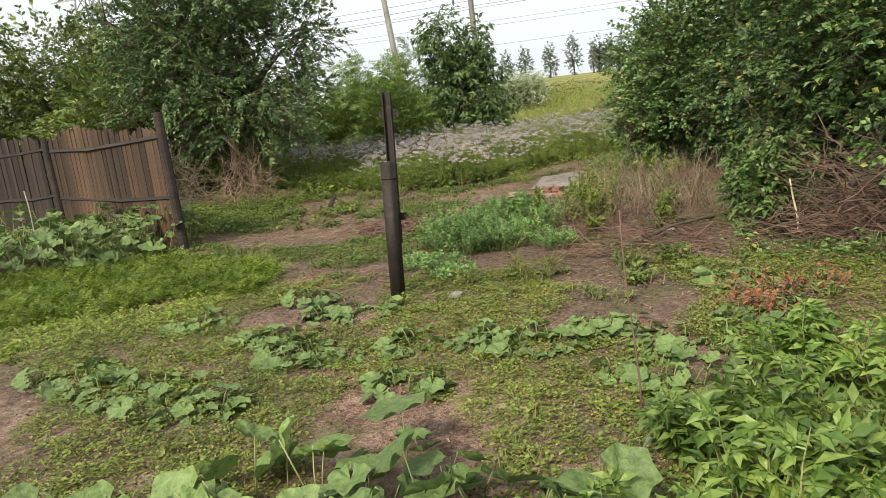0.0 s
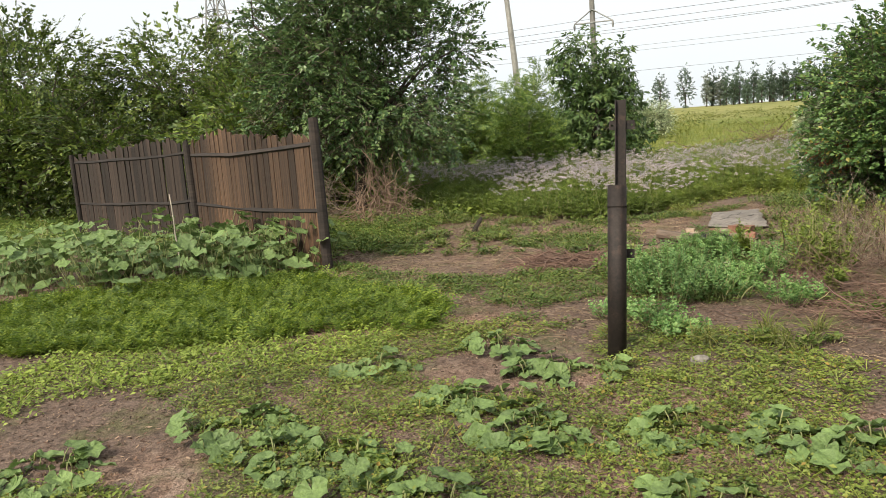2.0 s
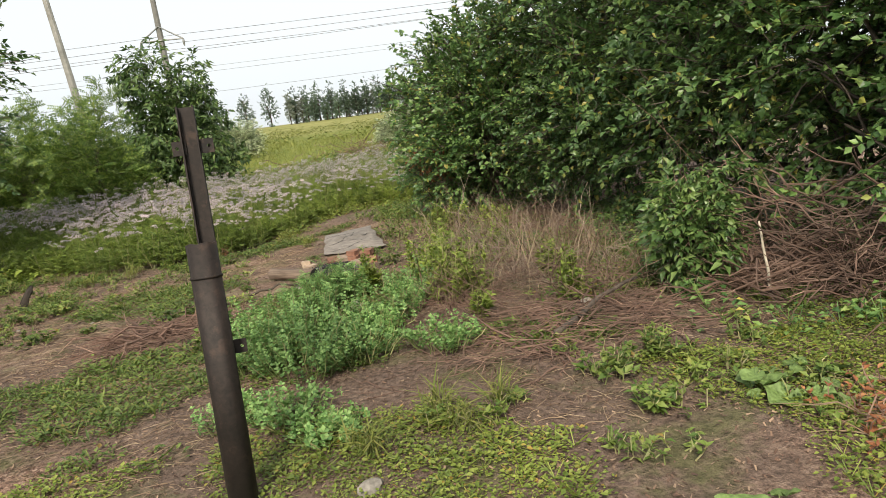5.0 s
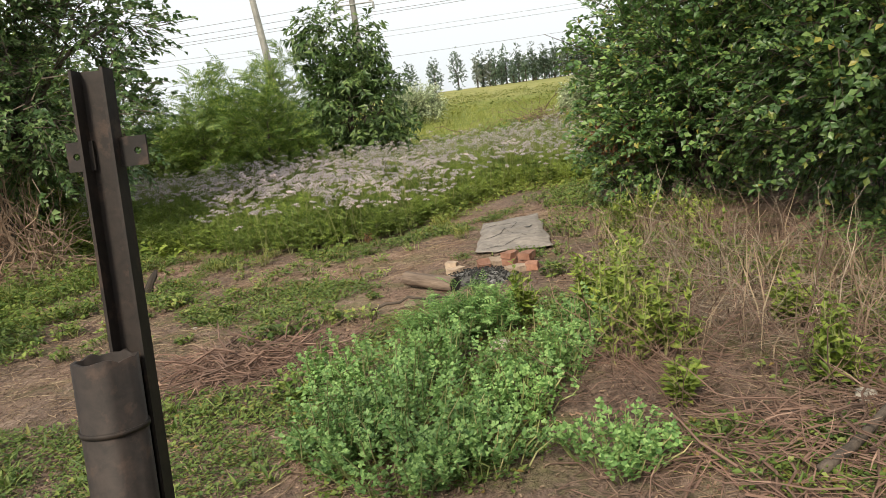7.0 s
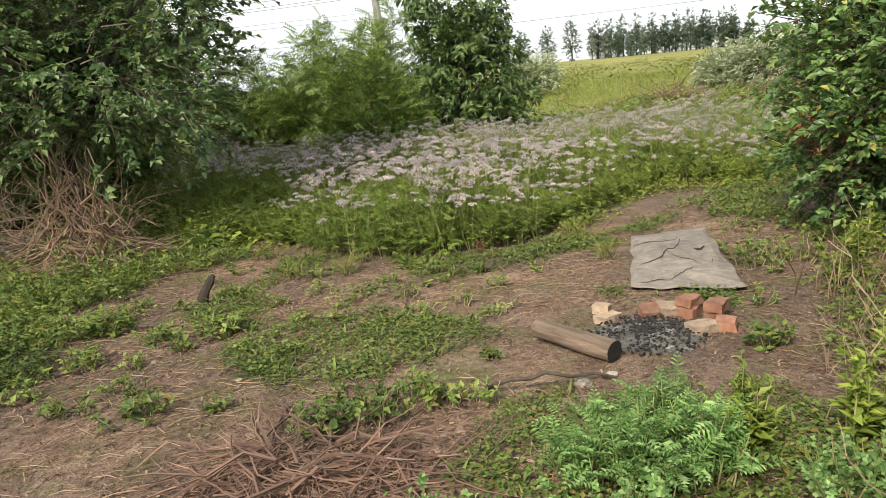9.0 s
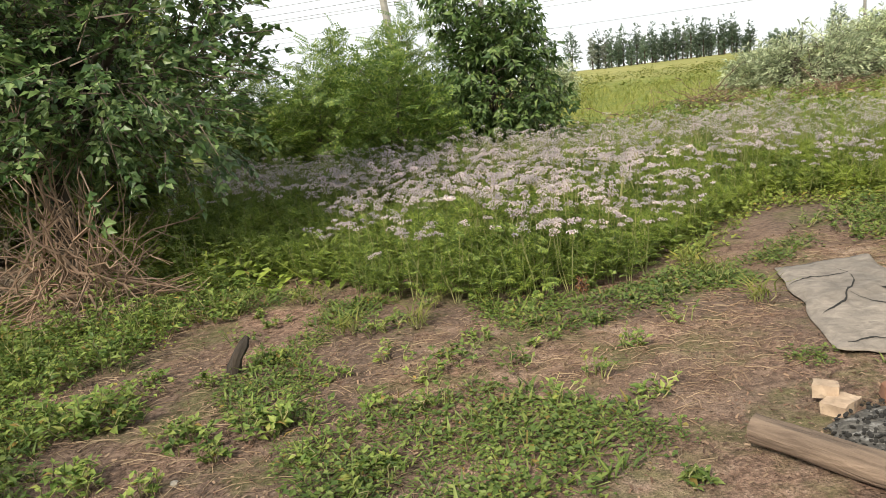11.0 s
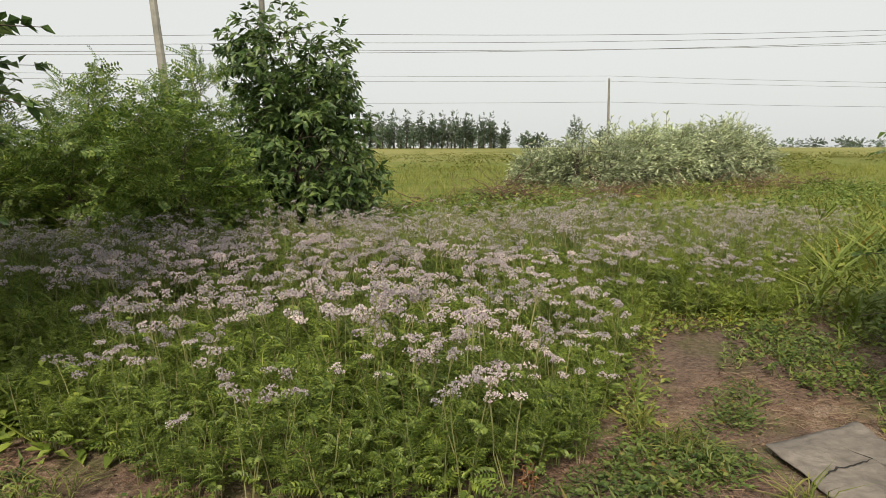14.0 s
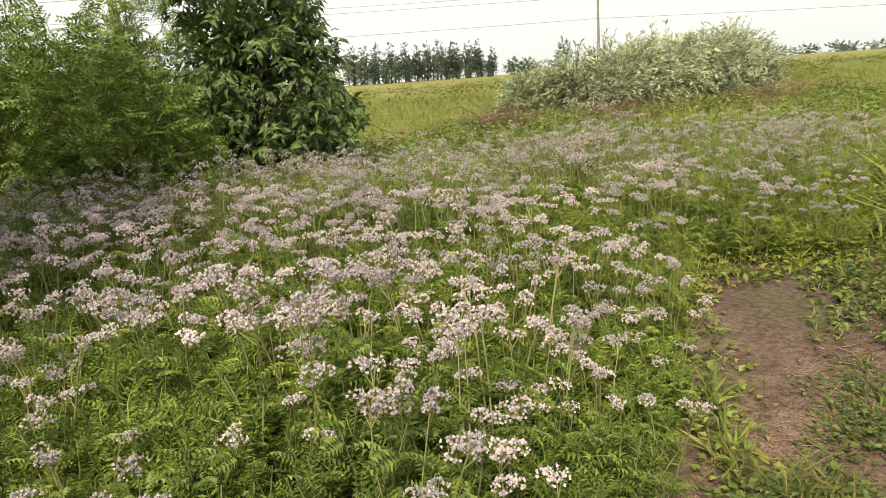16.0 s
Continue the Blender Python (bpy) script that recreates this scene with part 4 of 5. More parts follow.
def rosette(n, l, w, h, r):
    """Small stems with leaves all over a low mound."""
    b = Buf()
    T = flat_leaf(l, w) if l < 0.025 else blade(l, w, 0.15, 0.15)
    q = r * rng.uniform(0, 1, n) ** 0.5
    a = rng.uniform(0, 2 * np.pi, n)
    z = h * (1 - (q / r) ** 2) * rng.uniform(0.2, 1.0, n) + 0.006
    b.stamp(T, turns(n, a + rng.normal(0, 0.8, n), rng.uniform(-0.3, 0.6, n), rng.uniform(-.5, .5, n), rng.uniform(0.6, 1.2, n)), np.stack([q * np.cos(a), q * np.sin(a), z], -1))
    for _ in range(max(2, n // 8)):
        w2, rr = rng.uniform(0, 6.28), r * rng.uniform(0.2, 0.8)
        V, F = tube([(0, 0, 0), (rr * np.cos(w2), rr * np.sin(w2), h * 0.7)], 0.0018, 3)
        b.add(V, F, 0)
    return b.template()


def field_of(name, P, kinds, mats, scale, label, category, pitch=0.0):
    b = Buf()
    k = rng.integers(0, len(kinds), len(P))
    R = turns(len(P), None, 0, 0, rng.uniform(*scale, len(P)))
    for i, T in enumerate(kinds):
        b.stamp(T, R[k == i], on_ground(P[k == i]))
    return tagged(part(name, b, mats), label, category, kind="stuff")


def off_hearth(P):
    pit = np.hypot(P[:, 0] - 0.6, P[:, 1] - 4.45) > 0.75
    felt = (P[:, 0] < 0.55) | (P[:, 0] > 1.35) | (P[:, 1] < 5.2) | (P[:, 1] > 7.15)
    return P[pit & felt]


def thinned(P, freq, cut, seed=0.0):
    P = off_hearth(P)
    keep = np.array([noise.noise(Vector((x * freq, y * freq, seed))) > cut for x, y in P])
    return P[keep]


def carrot_top():
    b = Buf()
    T = fern(0.17, 6, 0.05, 0.02, 0.5)
    b.stamp(T, turns(6, None, rng.uniform(0.35, 1.1, 6), rng.uniform(-.4, .4, 6), rng.uniform(0.6, 1.15, 6)), np.zeros((6, 3)))
    return b.template()


CARROTS = [(-6.2, 0.4), (-5.0, 1.8), (-3.2, 2.3), (-1.55, 1.2), (-1.25, 0.35), (-2.0, 0.05), (-3.2, -0.4), (-5.2, -0.9)]
cpts = scatter(CARROTS, 3000, 0.072)
keep = edge_distance(CARROTS, cpts) + 0.35 * np.array([noise.noise(Vector((x * 1.6, y * 1.6, 4))) for x, y in cpts]) > 0.06
field_of("carrot_bed", cpts[keep], [carrot_top() for _ in range(4)],
         [CARROT_LEAF], (0.38, 1.15), "bright green feathery carrot tops in a thick bed", "carrots")
BEDSIDE = [(-6.0, 0.2), (-3.2, 0.2), (-1.6, 0.4), (-1.5, -0.2), (-2.2, -0.6), (-3.2, -1.6), (-4.6, -2.2)]
field_of("bed_weeds", thinned(scatter(BEDSIDE, 1500, 0.07), 1.1, -0.3, 3), [rosette(20, 0.026, 0.018, 0.05, 0.09), rosette(24, 0.03, 0.018, 0.07, 0.1)], [YELLOW_WEED], (0.6, 1.4), "low yellow-green weeds along the carrot bed", "weeds")
YARD = [(-5, -4.5), (4.5, -4.5), (4.2, 1.5), (2.6, 5), (2.3, 9), (0.5, 7.2), (-0.9, 6.4), (-3, 7.2), (-4.6, 8.4), (-4.6, 3.5), (-3.2, 2.4), (-1.4, 0.6)]
mounds = [rosette(40, 0.019, 0.015, 0.035, 0.09), rosette(32, 0.017, 0.013, 0.025, 0.08), rosette(46, 0.022, 0.016, 0.055, 0.1)]
cp = scatter(YARD, 14000, 0.06)
near = cp[cp[:, 1] < 0.6]
field_of("ground_weeds", thinned(near, 0.9, -0.22), mounds, [CREEP_LEAF], (0.6, 1.3), "low mat of small pale green purslane weeds on dry soil", "weeds")
field_of("ground_weeds", thinned(cp[cp[:, 1] >= 0.6], 0.8, 0.08, 5), mounds + [tuft(7, 0.07, 0.012)], [WEED_LEAF], (0.6, 1.6), "scattered small green weeds on trampled soil", "weeds")
NETTLES = [(-5.0, 4.4), (-3.4, 4.2), (-2.9, 5.0), (-2.7, 6.0), (-3.3, 7.2), (-4.6, 8.6), (-6.0, 8.6), (-5.6, 6.4)]
low_weeds = [rosette(26, 0.04, 0.024, 0.1, 0.13), rosette(30, 0.034, 0.02, 0.14, 0.12), rosette(22, 0.045, 0.022, 0.07, 0.14)]
field_of("low_nettles", thinned(scatter(NETTLES, 1500, 0.09), 0.8, -0.18, 12), low_weeds, [WEED_LEAF], (0.6, 1.5), "thick low nettles and weeds under the plum tree", "weeds")
RIGHT = [(1.4, 5.3), (2.4, 5.0), (3.4, 6.5), (3.0, 8.6), (1.9, 9.2), (1.5, 7.4)]
field_of("low_weeds", thinned(scatter(RIGHT, 500, 0.11), 0.8, 0.12, 13), low_weeds + [tuft(9, 0.14, 0.014)], [WEED_LEAF], (0.6, 1.5), "low green weeds between the felt sheet and the hedge", "weeds")
EDGE = [(0.1, 6.9), (1.2, 9.2), (2.4, 8.9), (3.4, 10.2), (3.0, 10.8), (1.4, 9.9), (0.2, 7.8)]
field_of("low_weeds", scatter(EDGE, 260, 0.1), low_weeds + [tuft(9, 0.14, 0.014)], [CREEP_LEAF], (0.6, 1.6), "yellow-green weeds along the edge of the flower patch", "weeds")
MEADOW_EDGE = [(2.5, 9.1), (4.6, 8.9), (9.0, 11.5), (13.0, 17.5), (7.5, 16.5), (4.6, 12.4)]
field_of("low_weeds", scatter(MEADOW_EDGE, 1300, 0.13), low_weeds + [tuft(10, 0.3, 0.016)], [CREEP_LEAF], (0.9, 2.6), "thick yellow-green weeds beside the flowers", "weeds")
EDGE_FAR = [(2.3, 8.4), (3.3, 9.6), (5.0, 11.5), (7.0, 13.5), (8.5, 13.0), (5.6, 10.0), (4.2, 9.0)]
field_of("low_weeds", scatter(EDGE_FAR, 520, 0.12), low_weeds + [tuft(9, 0.2, 0.016)], [YELLOW_WEED], (0.7, 1.9), "yellow-green weeds behind the hedge end", "weeds")
PLUM_FOOT = [(-5.4, 8.5), (-3.0, 7.3), (-2.4, 7.4), (-4.0, 9.4), (-7.0, 11.0), (-7.4, 9.4)]
field_of("low_weeds", scatter(PLUM_FOOT, 420, 0.13), low_weeds, [YELLOW_WEED], (1.2, 3.2), "tall green weeds between the plum tree and the flowers", "weeds")
DRY_SIDE = [(1.3, 2.3), (2.6, 1.7), (3.1, 3.0), (3.1, 6.2), (2.2, 6.4), (1.6, 4.6)]
field_of("low_weeds", thinned(scatter(DRY_SIDE, 420, 0.12), 0.9, 0.08, 15), low_weeds, [WEED_LEAF], (0.6, 1.6), "green weeds among dead stems", "weeds")
field_of("dry_grass", scatter(DRY_SIDE, 210, 0.1), [tuft(9, 0.38, 0.007, 1.6, (0.7, 1.5)), tuft(7, 0.5, 0.006, 1.6, (0.8, 1.5)), tuft(9, 0.25, 0.008, 1.6, (0.3, 1.4))], [STRAW], (0.6, 1.3), "thin dead brown grass and weed stalks", "dry grass")
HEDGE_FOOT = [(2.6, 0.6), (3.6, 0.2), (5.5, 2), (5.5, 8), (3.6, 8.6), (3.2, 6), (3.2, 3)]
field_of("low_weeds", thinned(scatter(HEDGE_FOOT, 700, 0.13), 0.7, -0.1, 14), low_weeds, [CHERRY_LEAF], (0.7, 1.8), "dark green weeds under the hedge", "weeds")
FENCE_FOOT = [(-8.5, 4.4), (-3.6, 2.7), (-3.4, 4.2), (-5.4, 6.4), (-9, 9), (-20, 10), (-20, 2), (-11, 3)]
field_of("low_weeds", scatter(FENCE_FOOT, 3000, 0.17), low_weeds, [WEED_LEAF], (0.8, 2.2), "green weeds behind the plank fence", "weeds")
LITTER = [(-3.4, 0.5), (3.6, -0.2), (3.2, 4.5), (2.2, 9), (0, 7.0), (-1, 6.3), (-3.4, 7.0), (-3.8, 4)]
straw_bits = []
for bow in (0.004, -0.009, 0.016):
    sv, sf = tube([(-0.06, 0, 0.004), (0, bow, 0.012), (0.06, 0, 0.005)], 0.0014, 3)
    straw_bits.append((sv, sf[:12], np.zeros(12, int)))
field_of("straw_litter", thinned(scatter(LITTER, 20000), 0.7, -0.25, 9), straw_bits, [STRAW], (0.2, 1.3), "dry straw and broken stems lying on the soil", "litter")


flake = (np.array([(-0.012, -0.004, 0.002), (0.012, -0.005, 0.004), (0.014, 0.004, 0.003), (-0.01, 0.005, 0.006)]), np.array([(0, 1, 2), (0, 2, 3)]), np.zeros(2, int))
fp = scatter([(-5, -4), (4, -4), (3.6, 5), (2.4, 9.2), (0.6, 7.6), (-0.9, 6.4), (-3.2, 7.4), (-5, 8)], 80000)
fb = Buf()
fb.stamp(flake, turns(len(fp), None, rng.normal(0, 0.35, len(fp)), rng.normal(0, 0.35, len(fp)), rng.uniform(0.25, 1.0, len(fp))), on_ground(fp, 0.005))
tagged(part("bark_litter", fb, LITTER_FLAKE), "brown bark flakes and dead leaf crumbs on the soil", "litter", kind="stuff")


def clod_kind(seed):
    bm = lump(0.016, seed, 0.6, 1)
    bmesh.ops.delete(bm, geom=[f for f in bm.faces if f.calc_center_median().z < -0.004], context='FACES')
    bm.verts.index_update()
    T = np.array([v.co[:] for v in bm.verts]), np.array([[v.index for v in f.verts] for f in bm.faces]), np.zeros(len(bm.faces), int)
    bm.free()
    return T


def lump(r, seed, flat=0.7, sub=2):
    bm = bmesh.new()
    bmesh.ops.create_icosphere(bm, subdivisions=sub, radius=r)
    for v in bm.verts:
        v.co *= 1 + 0.45 * noise.noise(v.co / r * 1.3 + Vector((seed * 3.1, 0, 0)))
        v.co.z *= flat
    return bm


cq = thinned(scatter([(-4.5, -3.5), (3.4, -3.5), (3.2, 4.5), (2.2, 9), (0, 7.0), (-1, 6.3), (-3.4, 7.0), (-4.2, 3.5)], 7000), 0.9, -0.15, 31)
field_of("soil_clods", cq, [clod_kind(k) for k in range(4)], [SOIL], (0.2, 1.15), "dry crumbs and small clods of brown soil", "soil")


def gourd_leaf(radius, lobes, depth, cup, stalk):
    """A lobed leaf held up by its stalk; the stalk's foot is the origin."""
    b = Buf()
    top = (stalk * 0.35, 0, stalk)
    V, F = tube(bent((0, 0, 0), top, 0.02, 3), [0.0042, 0.0036, 0.003], 4)
    b.add(V, F, 1)
    T = lobed(radius, lobes, depth, cup)
    b.stamp(T, turns(1, rng.uniform(-.5, .5), rng.uniform(-0.6, 0.15), rng.uniform(-.5, .5)), [top])
    return b.mesh("leaf", [GOURD_LEAF, PHACELIA_STEM], True)


LEAF_MESHES = {}
for nm, rad, stk in (("small", 0.108, 0.085), ("tall", 0.14, 0.52), ("large", 0.19, 0.24)):
    LEAF_MESHES[nm] = [gourd_leaf(rad * rng.uniform(0.75, 1.2), lb, dp, cu, stk * rng.uniform(0.45, 1.15)) for lb, dp, cu in
                       ((5, 0.26, 0.18), (5, 0.34, 0.26), (7, 0.2, 0.16), (5, 0.3, 0.32), (7, 0.24, 0.22), (5, 0.24, 0.1), (5, 0.36, 0.2), (7, 0.26, 0.28))]


def gourd(name, x, y, n, r, size, label, group):
    """A creeping cucumber or squash plant: broad leaves on stalks round a root."""
    ob = thing(name, label, "plant", (x, y, float(gz(x, y))), group)
    for i in range(n):
        w, q = rng.uniform(0, 2 * np.pi), r * rng.uniform(0.0, 1) ** 0.55
        lf = new("leaf", LEAF_MESHES["large" if size == "tall" and i % 5 == 0 else "small" if size == "tall" and i % 5 == 1 else size][rng.integers(8)])
        lf.parent = ob
        px, py = q * np.cos(w) * 1.2, q * np.sin(w) * 0.9
        lf.matrix_basis = Matrix.Translation((px, py, float(gz(x + px, y + py) - gz(x, y)) - 0.005)) @ Matrix.Rotation(w + rng.normal(0, 0.8), 4, 'Z') @ Matrix.Rotation(rng.normal(0, 0.2), 4, 'X') @ Matrix.Scale(rng.uniform(0.55, 1.15), 4)
    return ob


CUCUMBERS = [(-1.67, -1.5, 20, .36), (-1.1, -1.75, 22, .38), (-1.39, -0.5, 12, .26), (-0.65, -0.92, 14, .3), (-0.19, -1.3, 15, .3), (-0.25, -0.35, 16, .36), (-0.75, 0.0, 11, .26),
             (0.38, -1.1, 13, .26), (0.89, -1.15, 15, .3), (1.15, -1.22, 13, .28), (0.5, -1.75, 12, .26), (-2.3, -2.1, 16, .36), (-0.6, -2.0, 14, .28), (1.55, -0.95, 14, .3),
             (2.0, -1.35, 16, .33), (2.45, -0.1, 12, .28), (1.75, -1.7, 14, .3), (2.5, -0.9, 12, .28)]
for x, y, n, r in CUCUMBERS:
    gourd("cucumber_plant", x, y, int(n * 2.5), r * 0.72, "small", "low cucumber plant with broad pale green lobed leaves on the soil", "cucumber plants")
for x, y, n in ((0.75, -2.85, 20), (1.1, -2.95, 20), (0.4, -2.95, 18), (-0.1, -3.0, 14)):
    gourd("squash_plant", x, y, n, 0.26, "large", "young squash plant with very large bluish green leaves", "young squash")
for x, y in ((-6.2, 1.6), (-5.4, 2.2), (-4.7, 2.7), (-5.9, 2.7), (-6.9, 2.3), (-7.4, 1.6), (-4.25, 2.85), (-7.6, 3.2), (-6.6, 3.4), (-5.3, 3.1), (-8.3, 2.4), (-5.3, 1.5), (-6.7, 0.9), (-4.7, 2.1), (-7.7, 0.7), (-8.6, 1.4), (-4.0, 2.4)):
    gourd("squash_plant", x, y, 70, 0.6, "tall", "tall squash plant with a mass of broad leaves beside the fence", "fence squash")


def leafy_mound(name, x, y, r, h, n, leaf, mat, label, stem=PHACELIA_STEM, stems=14, category="weed", clump=8, upright=0.2):
    """A soft-stemmed plant: upright stems, each with many leaves."""
    ob = thing(name, label, category, (x, y, float(gz(x, y))))
    lv, st = Buf(), Buf()
    leaf = (leaf[0], leaf[1], leaf[2] * 0)
    for i in range(stems):
        w, q = rng.uniform(0, 2 * np.pi), r * rng.uniform(0, 1) ** 0.6
        hh = h * rng.uniform(0.6, 1.1) * (1 - 0.45 * (q / r) ** 2)
        pts = bent((q * 0.6 * np.cos(w), q * 0.6 * np.sin(w), 0), (q * np.cos(w), q * np.sin(w), hh), 0.01, 4, 0.012)
        V, F = tube(pts, [0.004, 0.0035, 0.003, 0.0015], 3)
        st.add(V, F)
        m = max(n // stems, 3)
        u = rng.uniform(0.12, 1.0, m)
        L = np.stack([np.interp(u, np.linspace(0, 1, 4), pts[:, j]) for j in range(3)], -1)
        R = turns(m, None, rng.uniform(-0.2, 0.75, m) + upright, rng.uniform(-.5, .5, m), rng.uniform(0.6, 1.2, m) * (1.15 - 0.5 * u))
        lv.stamp(leaf, R, L)
    part("stem", st, stem, ob)
    part("foliage", lv, mat, ob)
    return ob


tb = Buf()
tb.stamp(blade(0.026, 0.019, 0.1, 0.1, 0.6), turns(6, np.array([-1.1, 0, 1.1, -1.3, 0.2, 1.2]), np.array([0.1, 0.25, 0.1, 0.4, 0.5, 0.3]), 0, np.array([1, 1.1, 1, 0.9, 1, 0.9])), np.array([(0.03, 0, 0)] * 3 + [(0.055, 0.01, 0.02)] * 3))
trefoil = tb.template()
for x, y, r, h, n in ((0.3, 1.45, 0.36, 0.36, 300), (0.0, 1.65, 0.25, 0.3, 200), (0.95, 2.3, 0.3, 0.34, 220), (1.2, 2.75, 0.28, 0.3, 180), (0.62, 1.45, 0.28, 0.26, 180), (-0.15, 2.4, 0.25, 0.3, 180), (0.2, 0.75, 0.22, 0.14, 100), (-0.1, 0.9, 0.2, 0.12, 90), (0.35, 0.45, 0.2, 0.12, 90), (0.2, 1.95, 0.34, 0.4, 260), (0.42, 2.45, 0.32, 0.32, 220), (0.75, 1.9, 0.3, 0.26, 200), (1.12, 1.4, 0.26, 0.2, 150)):
    leafy_mound("alfalfa_plant", x, y, r * 1.1, h, int(n * 2.3), trefoil, ALFALFA_LEAF, "bushy blue-green alfalfa plant on dark soil", stems=46)
tansy = fern(0.14, 6, 0.04, 0.014, 0.3)
for x, y, r, h in ((0.5, 3.0, 0.2, 0.36), (0.72, 3.05, 0.2, 0.34), (0.33, 3.05, 0.18, 0.28), (0.6, 3.3, 0.18, 0.28)):
    leafy_mound("tansy_plant", x, y, r, h, 150, tansy, ALFALFA_LEAF, "feathery green tansy-like weed", stems=22)
broad = blade(0.075, 0.035, 0.15, 0.25)
for x, y, r, h in ((1.4, 2.4, 0.2, 0.55), (1.36, 2.93, 0.2, 0.55), (1.62, 2.45, 0.2, 0.5), (1.32, 3.34, 0.16, 0.45), (1.5, 2.85, 0.2, 0.55), (0.9, 3.2, 0.1, 0.4), (1.5, 1.85, 0.12, 0.22), (2.17, 1.9, 0.14, 0.42), (1.96, 5.3, 0.2, 0.5),
                   (2.35, 4.0, 0.2, 0.4), (1.75, 4.0, 0.14, 0.35), (2.6, 5.4, 0.25, 0.4), (2.35, 6.0, 0.2, 0.35), (2.3, 2.6, 0.12, 0.3)):
    leafy_mound("yellow_weed", x, y, r, h, 330, broad, YELLOW_WEED, "upright yellow-green leafy weed among dry stems", stems=16, upright=0.35)
for x, y, r, h in ((-3.6, 6.1, 0.4, 0.4), (-3.9, 5.3, 0.45, 0.35), (-3.4, 5.4, 0.35, 0.25), (-4.3, 6.4, 0.45, 0.45), (-4.4, 5.6, 0.4, 0.35), (-3.2, 6.5, 0.3, 0.25), (-4.8, 5.0, 0.4, 0.35), (-3.0, 4.7, 0.3, 0.2),
                   (-3.6, 7.4, 0.45, 0.4), (-4.2, 7.9, 0.5, 0.5), (-4.8, 8.2, 0.5, 0.5)):
    leafy_mound("nettle_clump", x, y, r, h, 220, broad, WEED_LEAF, "clump of green nettles beside bare soil", stems=22)
for x, y, r, h in ((-0.65, 3.5, 0.2, 0.19), (-0.46, 3.66, 0.18, 0.18), (-0.84, 3.36, 0.17, 0.14), (-2.34, 4.5, 0.22, 0.12), (-2.7, 4.1, 0.2, 0.14), (-1.8, 3.45, 0.22, 0.1), (-2.0, 4.65, 0.18, 0.13), (-2.85, 4.75, 0.25, 0.14),
                   (1.52, 5.85, 0.25, 0.24), (1.82, 5.95, 0.28, 0.26), (2.0, 5.4, 0.22, 0.2), (1.25, 4.3, 0.13, 0.17), (1.76, 0.5, 0.2, 0.17), (2.08, 0.62, 0.14, 0.15), (1.78, 0.05, 0.15, 0.13), (-0.32, 2.35, 0.2, 0.18)):
    leafy_mound("broadleaf_weed", x, y, r, h, 130, blade(0.06, 0.034, 0.15, 0.25), WEED_LEAF, "leafy mid-green weed clump on bare soil", stems=16)
grassy = blade(0.2, 0.009, 0.2, 0.45)
for x, y, r, h in ((1.14, 0.35, 0.08, 0.12), (0.87, 0.45, 0.09, 0.13), (0.95, 0.25, 0.07, 0.1), (0.5, 0.2, 0.07, 0.09), (-2.03, 5.99, 0.14, 0.07), (-1.6, 6.05, 0.14, 0.07), (0.5, 6.2, 0.1, 0.08), (0.3, 6.85, 0.16, 0.07), (0.2, 7.2, 0.14, 0.08), (-2.6, 6.75, 0.16, 0.08)):
    leafy_mound("grass_tuft", x, y, r, h, 60, grassy, GRASS_BLADE, "tuft of green grass on trodden soil", stems=12, category="grass", upright=0.6)
leafy_mound("withered_dock", -0.58, 6.6, 0.07, 0.24, 60, blade(0.03, 0.016, 0.3, 0.3), RUST_LEAF, "withered red-brown dock stalk at the flower edge", stem=DRY_STEM, stems=6)
small = blade(0.05, 0.026, 0.15, 0.2)
for x, y, r in ((-0.6, 3.5, .2), (-1.33, 4.16, .16), (-1.25, 5.4, .2), (-1.95, 4.7, .16), (-1.8, 5.95, .2), (-2.36, 5.5, .12), (-0.9, 5.3, .15), (0.0, 5.9, .14), (0.3, 6.6, .16), (1.5, 6.3, .3), (1.65, 7.0, .3), (1.35, 5.0, .14),
                (0.25, 7.3, .18), (-0.5, 5.9, .12), (1.8, 0.5, .16), (2.5, 0.0, .22), (2.2, 0.8, .16), (1.1, 0.25, .13), (0.85, 0.35, .13), (-2.9, 3.9, .2), (-2.2, 3.5, .15), (2.0, 8.0, .3), (1.3, 8.2, .25)):
    leafy_mound("small_weed", x, y, r, 0.13, 70, small, WEED_LEAF, "small green weed growing from trodden soil", stems=8)
clumps = scatter([(-3.2, 3.4), (0.2, 3.2), (-0.2, 4.0), (0.2, 5.6), (0.3, 7.0), (-0.9, 6.2), (-2.8, 6.8), (-3.4, 5.0)], 44, 0.3)
clumps = np.concatenate([clumps, scatter([(1.4, 5.2), (2.6, 5.0), (2.6, 8.6), (1.5, 9.0), (1.5, 7.0)], 22, 0.25), scatter([(1.0, -0.3), (3.0, -0.6), (3.2, 0.7), (1.2, 1.0)], 14, 0.3)])
for x, y in off_hearth(clumps):
    leafy_mound("small_weed", float(x), float(y), float(rng.uniform(0.06, 0.17)), float(rng.uniform(0.05, 0.15)), 60, small, WEED_LEAF, "small green weed growing from trodden soil", stems=8)
hemp = spray(blade(0.1, 0.04, 0.12, 0.3), 5, 0.08, twig_mat=0)
